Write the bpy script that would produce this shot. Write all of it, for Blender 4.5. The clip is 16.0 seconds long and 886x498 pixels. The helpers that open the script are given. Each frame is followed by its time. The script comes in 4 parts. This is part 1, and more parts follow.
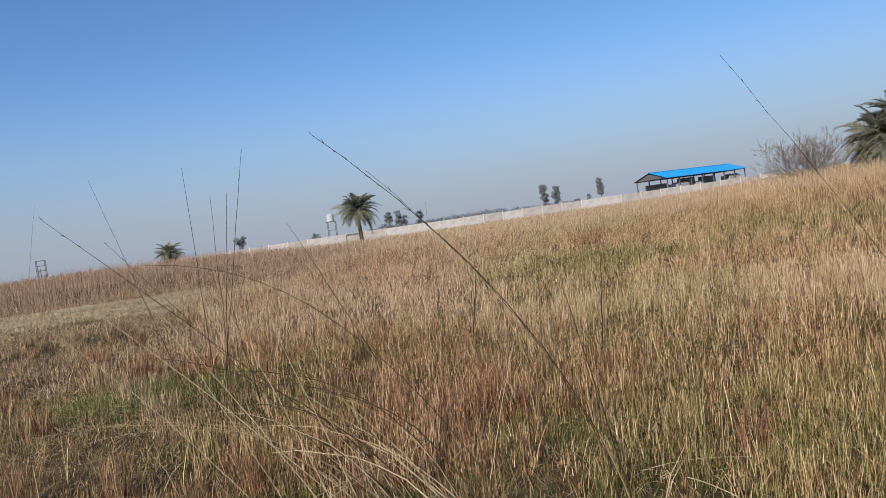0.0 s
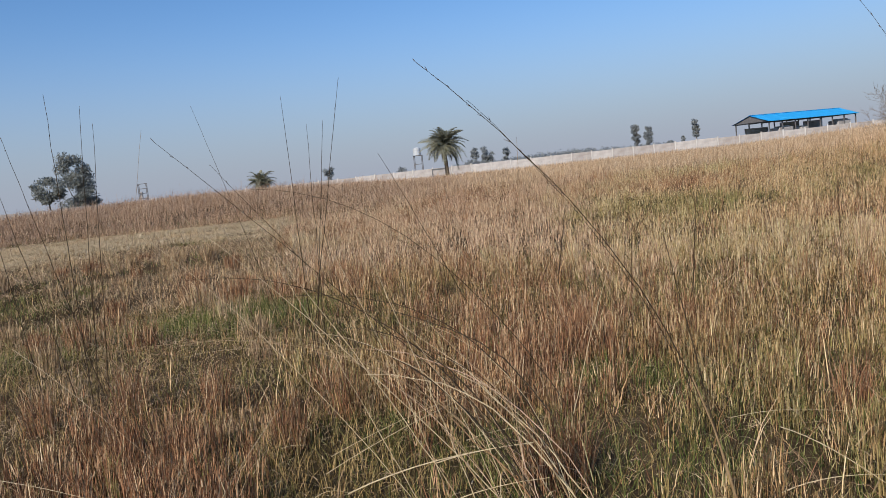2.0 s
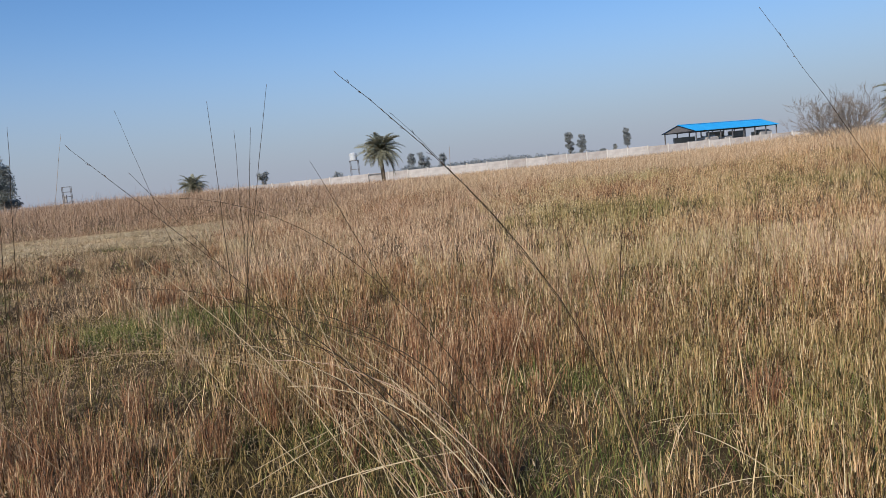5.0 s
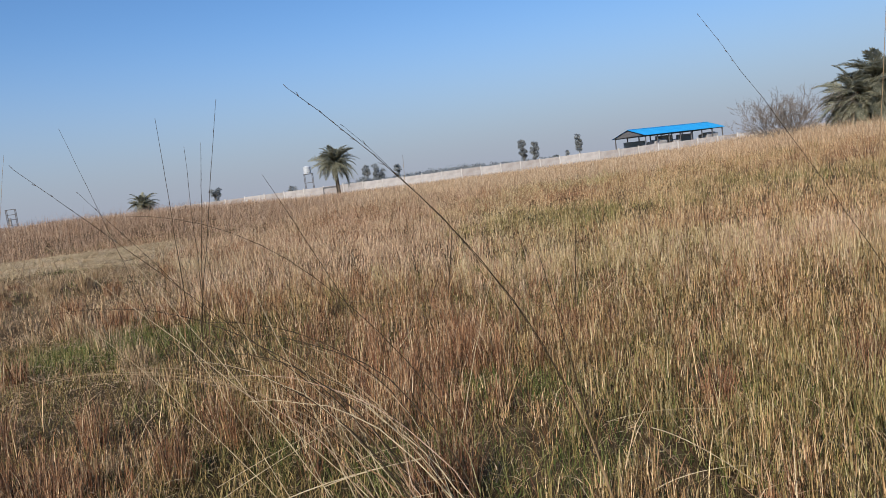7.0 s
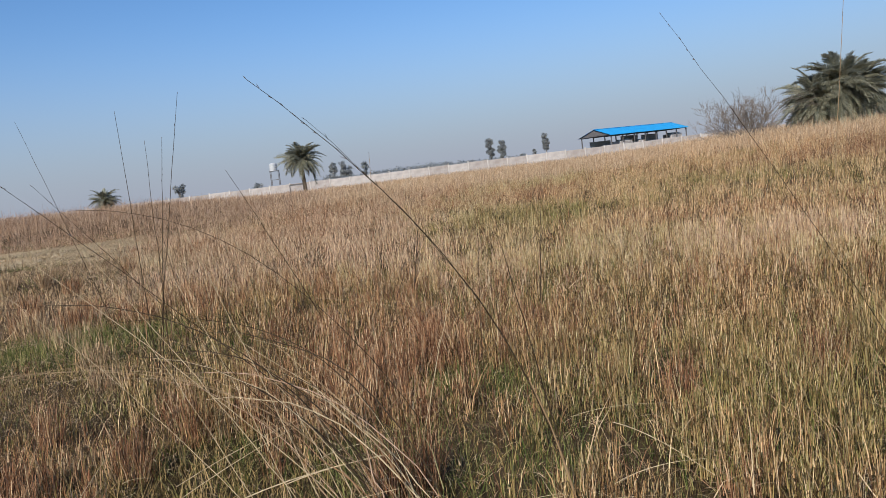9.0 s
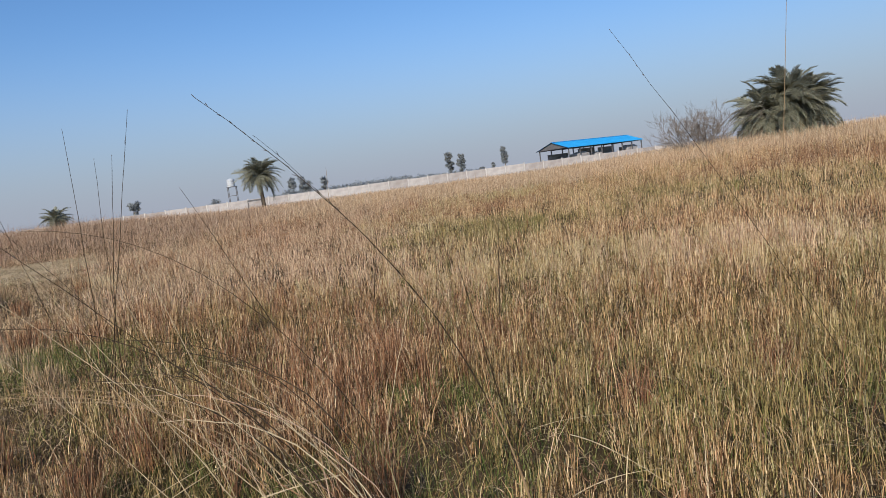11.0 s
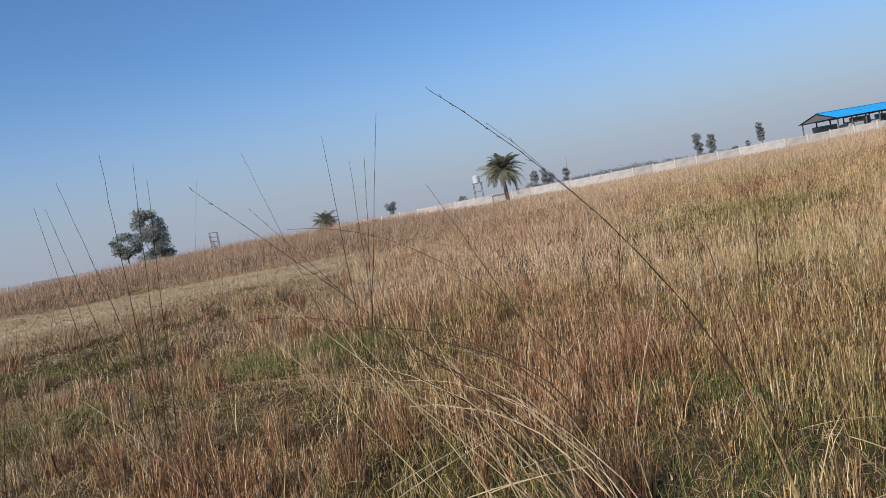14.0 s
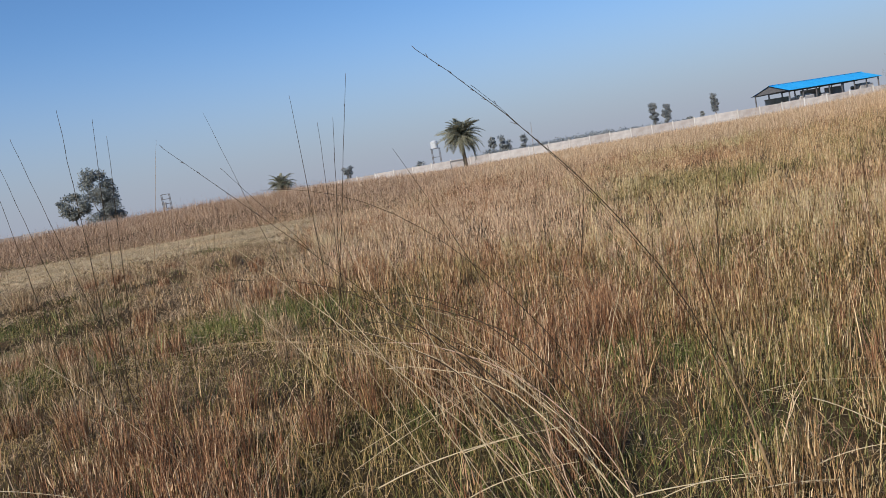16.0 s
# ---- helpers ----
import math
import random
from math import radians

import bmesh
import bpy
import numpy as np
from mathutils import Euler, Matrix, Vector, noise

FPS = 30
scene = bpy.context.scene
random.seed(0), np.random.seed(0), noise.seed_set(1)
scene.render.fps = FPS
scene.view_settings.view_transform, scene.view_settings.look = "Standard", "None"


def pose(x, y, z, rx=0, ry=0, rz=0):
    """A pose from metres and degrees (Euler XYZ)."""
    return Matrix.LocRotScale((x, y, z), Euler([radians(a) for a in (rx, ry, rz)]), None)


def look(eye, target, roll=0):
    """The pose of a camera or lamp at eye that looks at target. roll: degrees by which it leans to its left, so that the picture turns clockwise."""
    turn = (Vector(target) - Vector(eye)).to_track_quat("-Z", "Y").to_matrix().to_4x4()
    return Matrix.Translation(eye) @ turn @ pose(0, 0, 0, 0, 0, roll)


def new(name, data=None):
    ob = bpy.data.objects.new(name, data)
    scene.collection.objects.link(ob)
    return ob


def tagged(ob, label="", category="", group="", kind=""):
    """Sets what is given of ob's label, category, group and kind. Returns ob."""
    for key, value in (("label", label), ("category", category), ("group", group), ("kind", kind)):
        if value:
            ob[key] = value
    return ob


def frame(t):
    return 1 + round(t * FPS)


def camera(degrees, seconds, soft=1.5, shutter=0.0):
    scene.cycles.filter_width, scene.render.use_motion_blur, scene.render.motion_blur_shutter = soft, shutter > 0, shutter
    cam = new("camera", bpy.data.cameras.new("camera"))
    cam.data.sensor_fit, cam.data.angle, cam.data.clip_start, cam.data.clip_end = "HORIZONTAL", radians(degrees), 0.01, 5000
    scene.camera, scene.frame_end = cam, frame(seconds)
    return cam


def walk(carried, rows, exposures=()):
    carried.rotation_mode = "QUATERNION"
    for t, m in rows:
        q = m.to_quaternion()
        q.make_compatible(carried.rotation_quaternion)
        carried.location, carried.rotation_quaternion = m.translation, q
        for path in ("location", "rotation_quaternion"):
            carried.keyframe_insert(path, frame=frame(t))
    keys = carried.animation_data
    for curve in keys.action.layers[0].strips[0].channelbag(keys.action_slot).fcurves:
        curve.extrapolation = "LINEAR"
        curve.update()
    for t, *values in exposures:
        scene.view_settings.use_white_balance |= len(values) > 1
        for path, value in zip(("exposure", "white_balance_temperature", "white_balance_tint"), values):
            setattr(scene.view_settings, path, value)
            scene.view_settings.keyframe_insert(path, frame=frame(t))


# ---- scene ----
cam = camera(60.8, 16.0, soft=0.85)
PATH = [
    (0, (0.011, 0.346, 1.23), (-0.037, 2.345, 1.169), -8.2),
    (0.5, (-0.001, 0.381, 1.218), (-0.177, 2.371, 1.125), -8.7),
    (1, (-0.011, 0.365, 1.217), (-0.25, 2.347, 1.097), -6.5),
    (1.5, (-0.016, 0.354, 1.224), (-0.276, 2.331, 1.064), -6.2),
    (2, (-0.028, 0.348, 1.221), (-0.314, 2.317, 1.022), -6.2),
    (2.5, (-0.032, 0.347, 1.217), (-0.352, 2.308, 0.989), -6.5),
    (3, (-0.026, 0.345, 1.217), (-0.357, 2.303, 0.979), -6.7),
    (3.5, (-0.014, 0.331, 1.216), (-0.349, 2.288, 0.974), -6.7),
    (4, (-0.013, 0.331, 1.221), (-0.34, 2.289, 0.976), -6.7),
    (4.5, (-0.005, 0.334, 1.225), (-0.279, 2.3, 0.983), -6.2),
    (5, (0.013, 0.343, 1.236), (-0.106, 2.329, 1.034), -5.7),
    (7.5, (0.022, 0.315, 1.226), (0.018, 2.307, 1.038), -7.4),
    (8, (0.021, 0.314, 1.219), (0.003, 2.305, 1.032), -7.8),
    (8.5, (0.032, 0.317, 1.225), (0.048, 2.308, 1.031), -7.5),
    (9, (0.034, 0.325, 1.22), (0.114, 2.313, 1.016), -7.0),
    (9.2, (0.036, 0.327, 1.219), (0.157, 2.312, 1.01), -6.8),
    (11.3, (0.055, 0.326, 1.225), (0.243, 2.31, 1.056), -7.6),
    (11.5, (0.052, 0.325, 1.221), (0.178, 2.314, 1.062), -7.9),
    (12, (0.052, 0.334, 1.214), (0.148, 2.325, 1.053), -8.0),
    (12.5, (0.062, 0.345, 1.219), (0.138, 2.336, 1.047), -8.4),
    (13, (0.082, 0.359, 1.223), (0.114, 2.351, 1.049), -9.0),
    (13.5, (0.085, 0.369, 1.21), (-0.074, 2.357, 1.068), -9.6),
    (14, (0.067, 0.383, 1.201), (-0.379, 2.33, 1.1), -10.8),
    (14.5, (0.051, 0.388, 1.201), (-0.522, 2.301, 1.091), -11.4),
    (15, (0.028, 0.381, 1.204), (-0.579, 2.283, 1.073), -11.4),
    (15.5, (0.005, 0.377, 1.202), (-0.513, 2.301, 1.031), -10.8),
    (16, (-0.004, 0.373, 1.205), (-0.354, 2.331, 0.994), -9.9),
]
walk(cam, [(t, look(eye, target, roll)) for t, eye, target, roll in PATH])

# ---- world, sun ----
SUN_DIR = Vector((-0.33, -0.77, 0.57)).normalized()      # towards the sun
world = bpy.data.worlds.new("sky")
scene.world = world
world.use_nodes = True
wn, wl = world.node_tree.nodes, world.node_tree.links
wn.clear()
sky = wn.new("ShaderNodeTexSky")
sky.sky_type = "NISHITA"
sky.sun_disc = False
sky.sun_elevation = math.asin(SUN_DIR.z)
sky.sun_rotation = math.atan2(SUN_DIR.x, SUN_DIR.y)
sky.air_density, sky.dust_density, sky.ozone_density = 1.0, 0.6, 3.0
hue = wn.new("ShaderNodeHueSaturation")
hue.inputs["Saturation"].default_value = 1.0
bg = wn.new("ShaderNodeBackground")
bg.inputs["Strength"].default_value = 0.097
wout = wn.new("ShaderNodeOutputWorld")
wl.new(sky.outputs[0], hue.inputs["Color"])
tint = wn.new("ShaderNodeMixRGB")            # winter air: bluer than the clear model
tint.blend_type, tint.inputs[0].default_value, tint.inputs[2].default_value = "MULTIPLY", 1.0, (0.79, 1.07, 1.36, 1)
wl.new(hue.outputs[0], tint.inputs[1])
wtc, wsep, wmap, haze = wn.new("ShaderNodeTexCoord"), wn.new("ShaderNodeSeparateXYZ"), wn.new("ShaderNodeMapRange"), wn.new("ShaderNodeMixRGB")
wl.new(wtc.outputs["Generated"], wsep.inputs[0])
wl.new(wsep.outputs["Z"], wmap.inputs["Value"])
wmap.interpolation_type = "SMOOTHERSTEP"
wmap.inputs["From Min"].default_value, wmap.inputs["From Max"].default_value = -0.06, 0.28
wmap.inputs["To Min"].default_value, wmap.inputs["To Max"].default_value = 1.0, 0.0
haze.inputs[2].default_value = (3.75, 4.08, 5.0, 1)   # ground mist, the same all round the horizon
wl.new(wmap.outputs[0], haze.inputs[0])
wl.new(tint.outputs[0], haze.inputs[1])
wl.new(haze.outputs[0], bg.inputs["Color"])
wl.new(bg.outputs[0], wout.inputs["Surface"])

sun = new("sun", bpy.data.lights.new("sun", "SUN"))
sun.data.energy, sun.data.angle, sun.data.color = 4.35, radians(0.5), (1.0, 0.93, 0.81)
sun.matrix_world = look(SUN_DIR * 50, (0, 0, 0))


# ---- materials ----
def nodes(name):
    m = bpy.data.materials.new(name)
    m.use_nodes = True
    n, l = m.node_tree.nodes, m.node_tree.links
    n.clear()
    return m, n, l, n.new("ShaderNodeOutputMaterial")


def ramp(n, stops):
    r = n.new("ShaderNodeValToRGB")
    while len(r.color_ramp.elements) < len(stops):
        r.color_ramp.elements.new(0.5)
    for e, (p, c) in zip(r.color_ramp.elements, stops):
        e.position, e.color = p, (*c, 1)
    return r


def noise_node(n, l, coord, scale, detail=4.0, rough=0.6):
    t = n.new("ShaderNodeTexNoise")
    t.inputs["Scale"].default_value, t.inputs["Detail"].default_value, t.inputs["Roughness"].default_value = scale, detail, rough
    l.new(coord, t.inputs["Vector"])
    return t


def blades(name, stops, patch, patch_scale=0.6, amount=0.5, through_light=0.12, gloss=0.10):
    """Leaf material: each blade has a colour of its own from stops, pulled towards the colours of patch by a wide noise."""
    m, n, l, out = nodes(name)
    geo, tc = n.new("ShaderNodeNewGeometry"), n.new("ShaderNodeTexCoord")
    a = ramp(n, stops)
    l.new(geo.outputs["Random Per Island"], a.inputs[0])
    wide = noise_node(n, l, tc.outputs["Object"], patch_scale, 3)
    b = ramp(n, patch)
    l.new(wide.outputs["Fac"], b.inputs[0])
    mix = n.new("ShaderNodeMixRGB")
    mix.blend_type = "MULTIPLY"
    mix.inputs[0].default_value = amount
    l.new(a.outputs[0], mix.inputs[1])
    l.new(b.outputs[0], mix.inputs[2])
    fine = noise_node(n, l, tc.outputs["Object"], 35, 3)
    f = ramp(n, [(0.3, (0.72, 0.70, 0.68)), (0.7, (1.12, 1.12, 1.12))])
    l.new(fine.outputs["Fac"], f.inputs[0])
    mul = n.new("ShaderNodeMixRGB")
    mul.blend_type, mul.inputs[0].default_value = "MULTIPLY", 0.8
    l.new(mix.outputs[0], mul.inputs[1])
    l.new(f.outputs[0], mul.inputs[2])
    d = n.new("ShaderNodeBsdfPrincipled")
    d.inputs["Roughness"].default_value = 0.6
    d.inputs["Specular IOR Level"].default_value = gloss
    tr = n.new("ShaderNodeBsdfTranslucent")
    sh = n.new("ShaderNodeMixShader")
    sh.inputs[0].default_value = through_light
    l.new(mul.outputs[0], d.inputs["Base Color"])
    l.new(mul.outputs[0], tr.inputs["Color"])
    l.new(d.outputs[0], sh.inputs[1])
    l.new(tr.outputs[0], sh.inputs[2])
    l.new(sh.outputs[0], out.inputs["Surface"])
    return m


def solid(name, stops, scale=4.0, rough=0.8, metal=0.0, bump=0.2, bump_scale=30.0, island=False, gloss=0.5):
    """Plain surface with two scales of noise and relief."""
    m, n, l, out = nodes(name)
    tc = n.new("ShaderNodeTexCoord")
    t = noise_node(n, l, tc.outputs["Object"], scale, 6)
    r = ramp(n, stops)
    if island:
        info = n.new("ShaderNodeObjectInfo")
        add = n.new("ShaderNodeMath")
        add.operation = "MULTIPLY_ADD"
        l.new(info.outputs["Random"], add.inputs[0])
        add.inputs[1].default_value = 0.3
        sub = n.new("ShaderNodeMath")
        sub.operation = "SUBTRACT"
        sub.inputs[1].default_value = 0.15
        l.new(t.outputs["Fac"], sub.inputs[0])
        l.new(sub.outputs[0], add.inputs[2])
        l.new(add.outputs[0], r.inputs[0])
    else:
        l.new(t.outputs["Fac"], r.inputs[0])
    p = n.new("ShaderNodeBsdfPrincipled")
    p.inputs["Roughness"].default_value, p.inputs["Metallic"].default_value, p.inputs["Specular IOR Level"].default_value = rough, metal, gloss
    l.new(r.outputs[0], p.inputs["Base Color"])
    bt = noise_node(n, l, tc.outputs["Object"], bump_scale, 5)
    bp = n.new("ShaderNodeBump")
    bp.inputs["Strength"].default_value = bump
    bp.inputs["Distance"].default_value = 0.03
    l.new(bt.outputs["Fac"], bp.inputs["Height"])
    l.new(bp.outputs[0], p.inputs["Normal"])
    l.new(p.outputs[0], out.inputs["Surface"])
    return m


GREY_PATCH = [(0.3, (0.62, 0.60, 0.55)), (0.5, (0.95, 0.92, 0.9)), (0.7, (1.15, 1.0, 0.85))]
GREEN_PATCH = [(0.30, (0.70, 0.84, 0.50)), (0.38, (0.90, 0.92, 0.74)), (0.46, (1.04, 0.97, 0.84)), (0.58, (1.15, 1.04, 0.95)), (0.75, (1.1, 0.86, 0.70))]
FIELD_PATCH = [(0.30, (0.80, 0.92, 0.62)), (0.42, (0.98, 0.98, 0.84)), (0.58, (1.12, 1.04, 0.95)), (0.75, (1.1, 0.92, 0.80))]
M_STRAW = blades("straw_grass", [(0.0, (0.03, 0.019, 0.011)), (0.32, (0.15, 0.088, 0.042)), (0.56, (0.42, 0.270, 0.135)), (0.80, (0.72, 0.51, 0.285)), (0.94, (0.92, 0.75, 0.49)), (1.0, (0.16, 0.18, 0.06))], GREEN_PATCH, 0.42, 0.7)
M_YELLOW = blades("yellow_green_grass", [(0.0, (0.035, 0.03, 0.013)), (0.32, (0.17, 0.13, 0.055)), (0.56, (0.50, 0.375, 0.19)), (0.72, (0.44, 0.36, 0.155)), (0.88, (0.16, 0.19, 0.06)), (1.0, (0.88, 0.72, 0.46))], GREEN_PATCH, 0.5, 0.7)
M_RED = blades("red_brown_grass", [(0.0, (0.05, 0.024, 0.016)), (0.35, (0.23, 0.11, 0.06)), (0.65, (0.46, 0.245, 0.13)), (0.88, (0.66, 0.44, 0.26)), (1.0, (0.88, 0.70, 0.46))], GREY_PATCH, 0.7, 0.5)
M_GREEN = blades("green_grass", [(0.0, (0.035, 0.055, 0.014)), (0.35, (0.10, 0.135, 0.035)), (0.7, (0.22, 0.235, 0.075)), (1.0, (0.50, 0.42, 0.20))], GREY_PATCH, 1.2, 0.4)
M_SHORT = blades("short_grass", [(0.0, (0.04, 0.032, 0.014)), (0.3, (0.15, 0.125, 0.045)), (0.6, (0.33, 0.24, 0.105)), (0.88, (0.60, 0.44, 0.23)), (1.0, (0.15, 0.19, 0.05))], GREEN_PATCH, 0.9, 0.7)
M_GREYDRY = blades("weathered_grass", [(0.0, (0.07, 0.045, 0.026)), (0.3, (0.34, 0.225, 0.13)), (0.65, (0.62, 0.44, 0.265)), (0.9, (0.82, 0.63, 0.40)), (1.0, (0.26, 0.26, 0.10))], GREY_PATCH, 0.6, 0.45)
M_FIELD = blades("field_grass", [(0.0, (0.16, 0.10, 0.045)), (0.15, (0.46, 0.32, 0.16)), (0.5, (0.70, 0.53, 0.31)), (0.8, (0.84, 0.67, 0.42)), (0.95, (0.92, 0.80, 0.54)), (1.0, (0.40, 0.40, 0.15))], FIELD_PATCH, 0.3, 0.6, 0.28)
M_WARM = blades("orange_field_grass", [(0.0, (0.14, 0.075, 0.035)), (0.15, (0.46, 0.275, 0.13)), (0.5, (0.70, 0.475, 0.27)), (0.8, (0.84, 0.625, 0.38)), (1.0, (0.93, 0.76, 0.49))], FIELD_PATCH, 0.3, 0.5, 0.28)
M_PALE = blades("pale_cut_grass", [(0.0, (0.44, 0.31, 0.18)), (0.4, (0.70, 0.54, 0.33)), (0.8, (0.86, 0.70, 0.46)), (1.0, (0.40, 0.32, 0.15))], GREY_PATCH, 0.35, 0.4)
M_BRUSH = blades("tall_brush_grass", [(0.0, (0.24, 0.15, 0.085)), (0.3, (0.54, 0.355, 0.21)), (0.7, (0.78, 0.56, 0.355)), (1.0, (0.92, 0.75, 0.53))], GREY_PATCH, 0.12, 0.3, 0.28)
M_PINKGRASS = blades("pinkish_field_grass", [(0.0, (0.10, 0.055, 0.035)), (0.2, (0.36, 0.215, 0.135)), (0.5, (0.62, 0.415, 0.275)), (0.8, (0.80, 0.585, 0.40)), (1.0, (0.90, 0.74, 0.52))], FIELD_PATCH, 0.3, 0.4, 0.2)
M_CULM = blades("dark_culm", [(0.0, (0.05, 0.03, 0.02)), (0.6, (0.14, 0.08, 0.045)), (1.0, (0.34, 0.22, 0.12))], GREY_PATCH, 0.7, 0.3)
M_RUSTBRUSH = blades("rust_brush_grass", [(0.0, (0.12, 0.07, 0.045)), (0.3, (0.34, 0.215, 0.14)), (0.7, (0.54, 0.37, 0.25)), (1.0, (0.72, 0.55, 0.40))], GREY_PATCH, 0.12, 0.45)
M_STALK = solid("dark_stalk", [(0.3, (0.028, 0.020, 0.012)), (0.7, (0.085, 0.055, 0.03))], 20, 0.75, gloss=0.15)
M_TAN = solid("tan_stalk", [(0.3, (0.22, 0.135, 0.065)), (0.7, (0.40, 0.27, 0.14))], 20, 0.55)
M_RUSTY = solid("rusty_culm", [(0.3, (0.20, 0.09, 0.04)), (0.7, (0.42, 0.23, 0.105))], 20, 0.6)
M_PINK = solid("pinkish_culm", [(0.3, (0.40, 0.25, 0.16)), (0.7, (0.62, 0.43, 0.30))], 20, 0.55)
M_BLEACHED = solid("bleached_straw", [(0.3, (0.42, 0.31, 0.17)), (0.7, (0.62, 0.50, 0.31))], 15, 0.5)
M_SEED = solid("seed_head", [(0.3, (0.06, 0.045, 0.04)), (0.7, (0.14, 0.10, 0.08))], 30, 0.8)
# Leaf green greyed and lightened; the colour carries the haze before these trees.
M_EUC = blades("hazed_eucalyptus_leaves", [(0.0, (0.25, 0.265, 0.255)), (0.5, (0.33, 0.35, 0.33)), (1.0, (0.42, 0.435, 0.40))], GREY_PATCH, 0.4, 0.15, 0.5)
# Pale blue-grey instead of leaf green: distance haze is painted into this colour.
M_FAR = blades("haze_painted_foliage", [(0.0, (0.34, 0.36, 0.37)), (0.5, (0.40, 0.425, 0.43)), (1.0, (0.46, 0.48, 0.48))], GREY_PATCH, 0.2, 0.1, 0.5)
M_FROND = blades("palm_frond", [(0.0, (0.24, 0.25, 0.19)), (0.5, (0.37, 0.375, 0.285)), (0.85, (0.50, 0.49, 0.385)), (1.0, (0.54, 0.48, 0.33))], GREY_PATCH, 0.5, 0.25, 0.42, 0.15)
M_DEADFROND = blades("dead_frond", [(0.0, (0.16, 0.10, 0.05)), (1.0, (0.34, 0.24, 0.13))], GREY_PATCH, 0.5, 0.4, 0.15)
M_TRUNK = solid("palm_trunk", [(0.3, (0.07, 0.05, 0.035)), (0.7, (0.20, 0.15, 0.10))], 6, 0.95, 0, 0.8, 14)
M_BARK = solid("pale_bark", [(0.3, (0.14, 0.11, 0.085)), (0.7, (0.34, 0.29, 0.24))], 3, 0.9, 0, 0.5, 12)
M_TWIG = solid("bare_twigs", [(0.3, (0.16, 0.13, 0.105)), (0.7, (0.32, 0.27, 0.23))], 5, 0.9)
M_CONC = solid("precast_concrete", [(0.3, (0.36, 0.31, 0.28)), (0.55, (0.47, 0.42, 0.39)), (0.75, (0.57, 0.52, 0.48))], 0.9, 0.9, 0, 0.3, 18, True)
M_POST = solid("concrete_post", [(0.3, (0.48, 0.44, 0.40)), (0.7, (0.66, 0.62, 0.58))], 2.0, 0.9, 0, 0.3, 20, True)
M_BLUE = solid("blue_sheet_metal", [(0.3, (0.015, 0.33, 0.72)), (0.7, (0.03, 0.42, 0.82))], 0.7, 0.45, 0, 0.1, 8)
# This steel and the grey block below are lifted in colour to imitate haze.
M_STEEL = solid("hazed_dark_steel", [(0.3, (0.085, 0.082, 0.085)), (0.7, (0.16, 0.15, 0.15))], 3, 0.7, 0.0)
M_GREYWALL = solid("hazed_grey_block", [(0.3, (0.36, 0.33, 0.31)), (0.7, (0.50, 0.46, 0.43))], 1.5, 0.9)
M_BLOCK = solid("pale_block", [(0.3, (0.48, 0.48, 0.48)), (0.7, (0.62, 0.61, 0.60))], 1.2, 0.9)
M_TANK = solid("white_tank", [(0.3, (0.48, 0.49, 0.50)), (0.7, (0.62, 0.63, 0.64))], 2, 0.5)


def ground_material():
    m, n, l, out = nodes("dry_soil")
    tc = n.new("ShaderNodeTexCoord")
    big = noise_node(n, l, tc.outputs["Object"], 0.22, 5)
    small = noise_node(n, l, tc.outputs["Object"], 9, 8, 0.7)
    a = ramp(n, [(0.35, (0.045, 0.038, 0.018)), (0.48, (0.085, 0.06, 0.034)), (0.62, (0.16, 0.11, 0.065))])
    b = ramp(n, [(0.3, (0.45, 0.42, 0.40)), (0.52, (0.9, 0.88, 0.85)), (0.72, (1.35, 1.25, 1.1))])
    l.new(big.outputs["Fac"], a.inputs[0])
    l.new(small.outputs["Fac"], b.inputs[0])
    mul = n.new("ShaderNodeMixRGB")
    mul.blend_type, mul.inputs[0].default_value = "MULTIPLY", 0.9
    l.new(a.outputs[0], mul.inputs[1])
    l.new(b.outputs[0], mul.inputs[2])
    p = n.new("ShaderNodeBsdfPrincipled")
    p.inputs["Roughness"].default_value = 0.95
    p.inputs["Specular IOR Level"].default_value = 0.05
    l.new(mul.outputs[0], p.inputs["Base Color"])
    bp = n.new("ShaderNodeBump")
    bp.inputs["Strength"].default_value, bp.inputs["Distance"].default_value = 0.7, 0.05
    l.new(small.outputs["Fac"], bp.inputs["Height"])
    l.new(bp.outputs[0], p.inputs["Normal"])
    l.new(p.outputs[0], out.inputs["Surface"])
    return m


M_GROUND = ground_material()


# ---- helpers of this scene ----
def part(name, bm, material, parent, label=""):
    """Links a bmesh (or mesh) as one object under a thing or a part."""
    if isinstance(bm, bmesh.types.BMesh):
        me = bpy.data.meshes.new(name)
        bm.to_mesh(me)
        bm.free()
    else:
        me = bm
    if material and not me.materials:
        me.materials.append(material)
    ob = new(name, me)
    if parent:
        ob.parent = parent
    if label:
        ob["label"] = label
    return ob


def empty(name, m=None):
    ob = new(name)
    ob.empty_display_size = 0.2
    if m is not None:
        ob.matrix_world = m
    return ob


def mesh_np(name, verts, quads, material):
    """A mesh from arrays of corners and four-cornered faces."""
    me = bpy.data.meshes.new(name)
    nv, nf = len(verts), len(quads)
    me.vertices.add(nv)
    me.vertices.foreach_set("co", np.ascontiguousarray(verts, dtype=np.float32).ravel())
    me.loops.add(nf * 4)
    me.loops.foreach_set("vertex_index", np.ascontiguousarray(quads, dtype=np.int32).ravel())
    me.polygons.add(nf)
    me.polygons.foreach_set("loop_start", np.arange(0, nf * 4, 4, dtype=np.int32))
    me.update(calc_edges=True)
    me.materials.append(material)
    return me


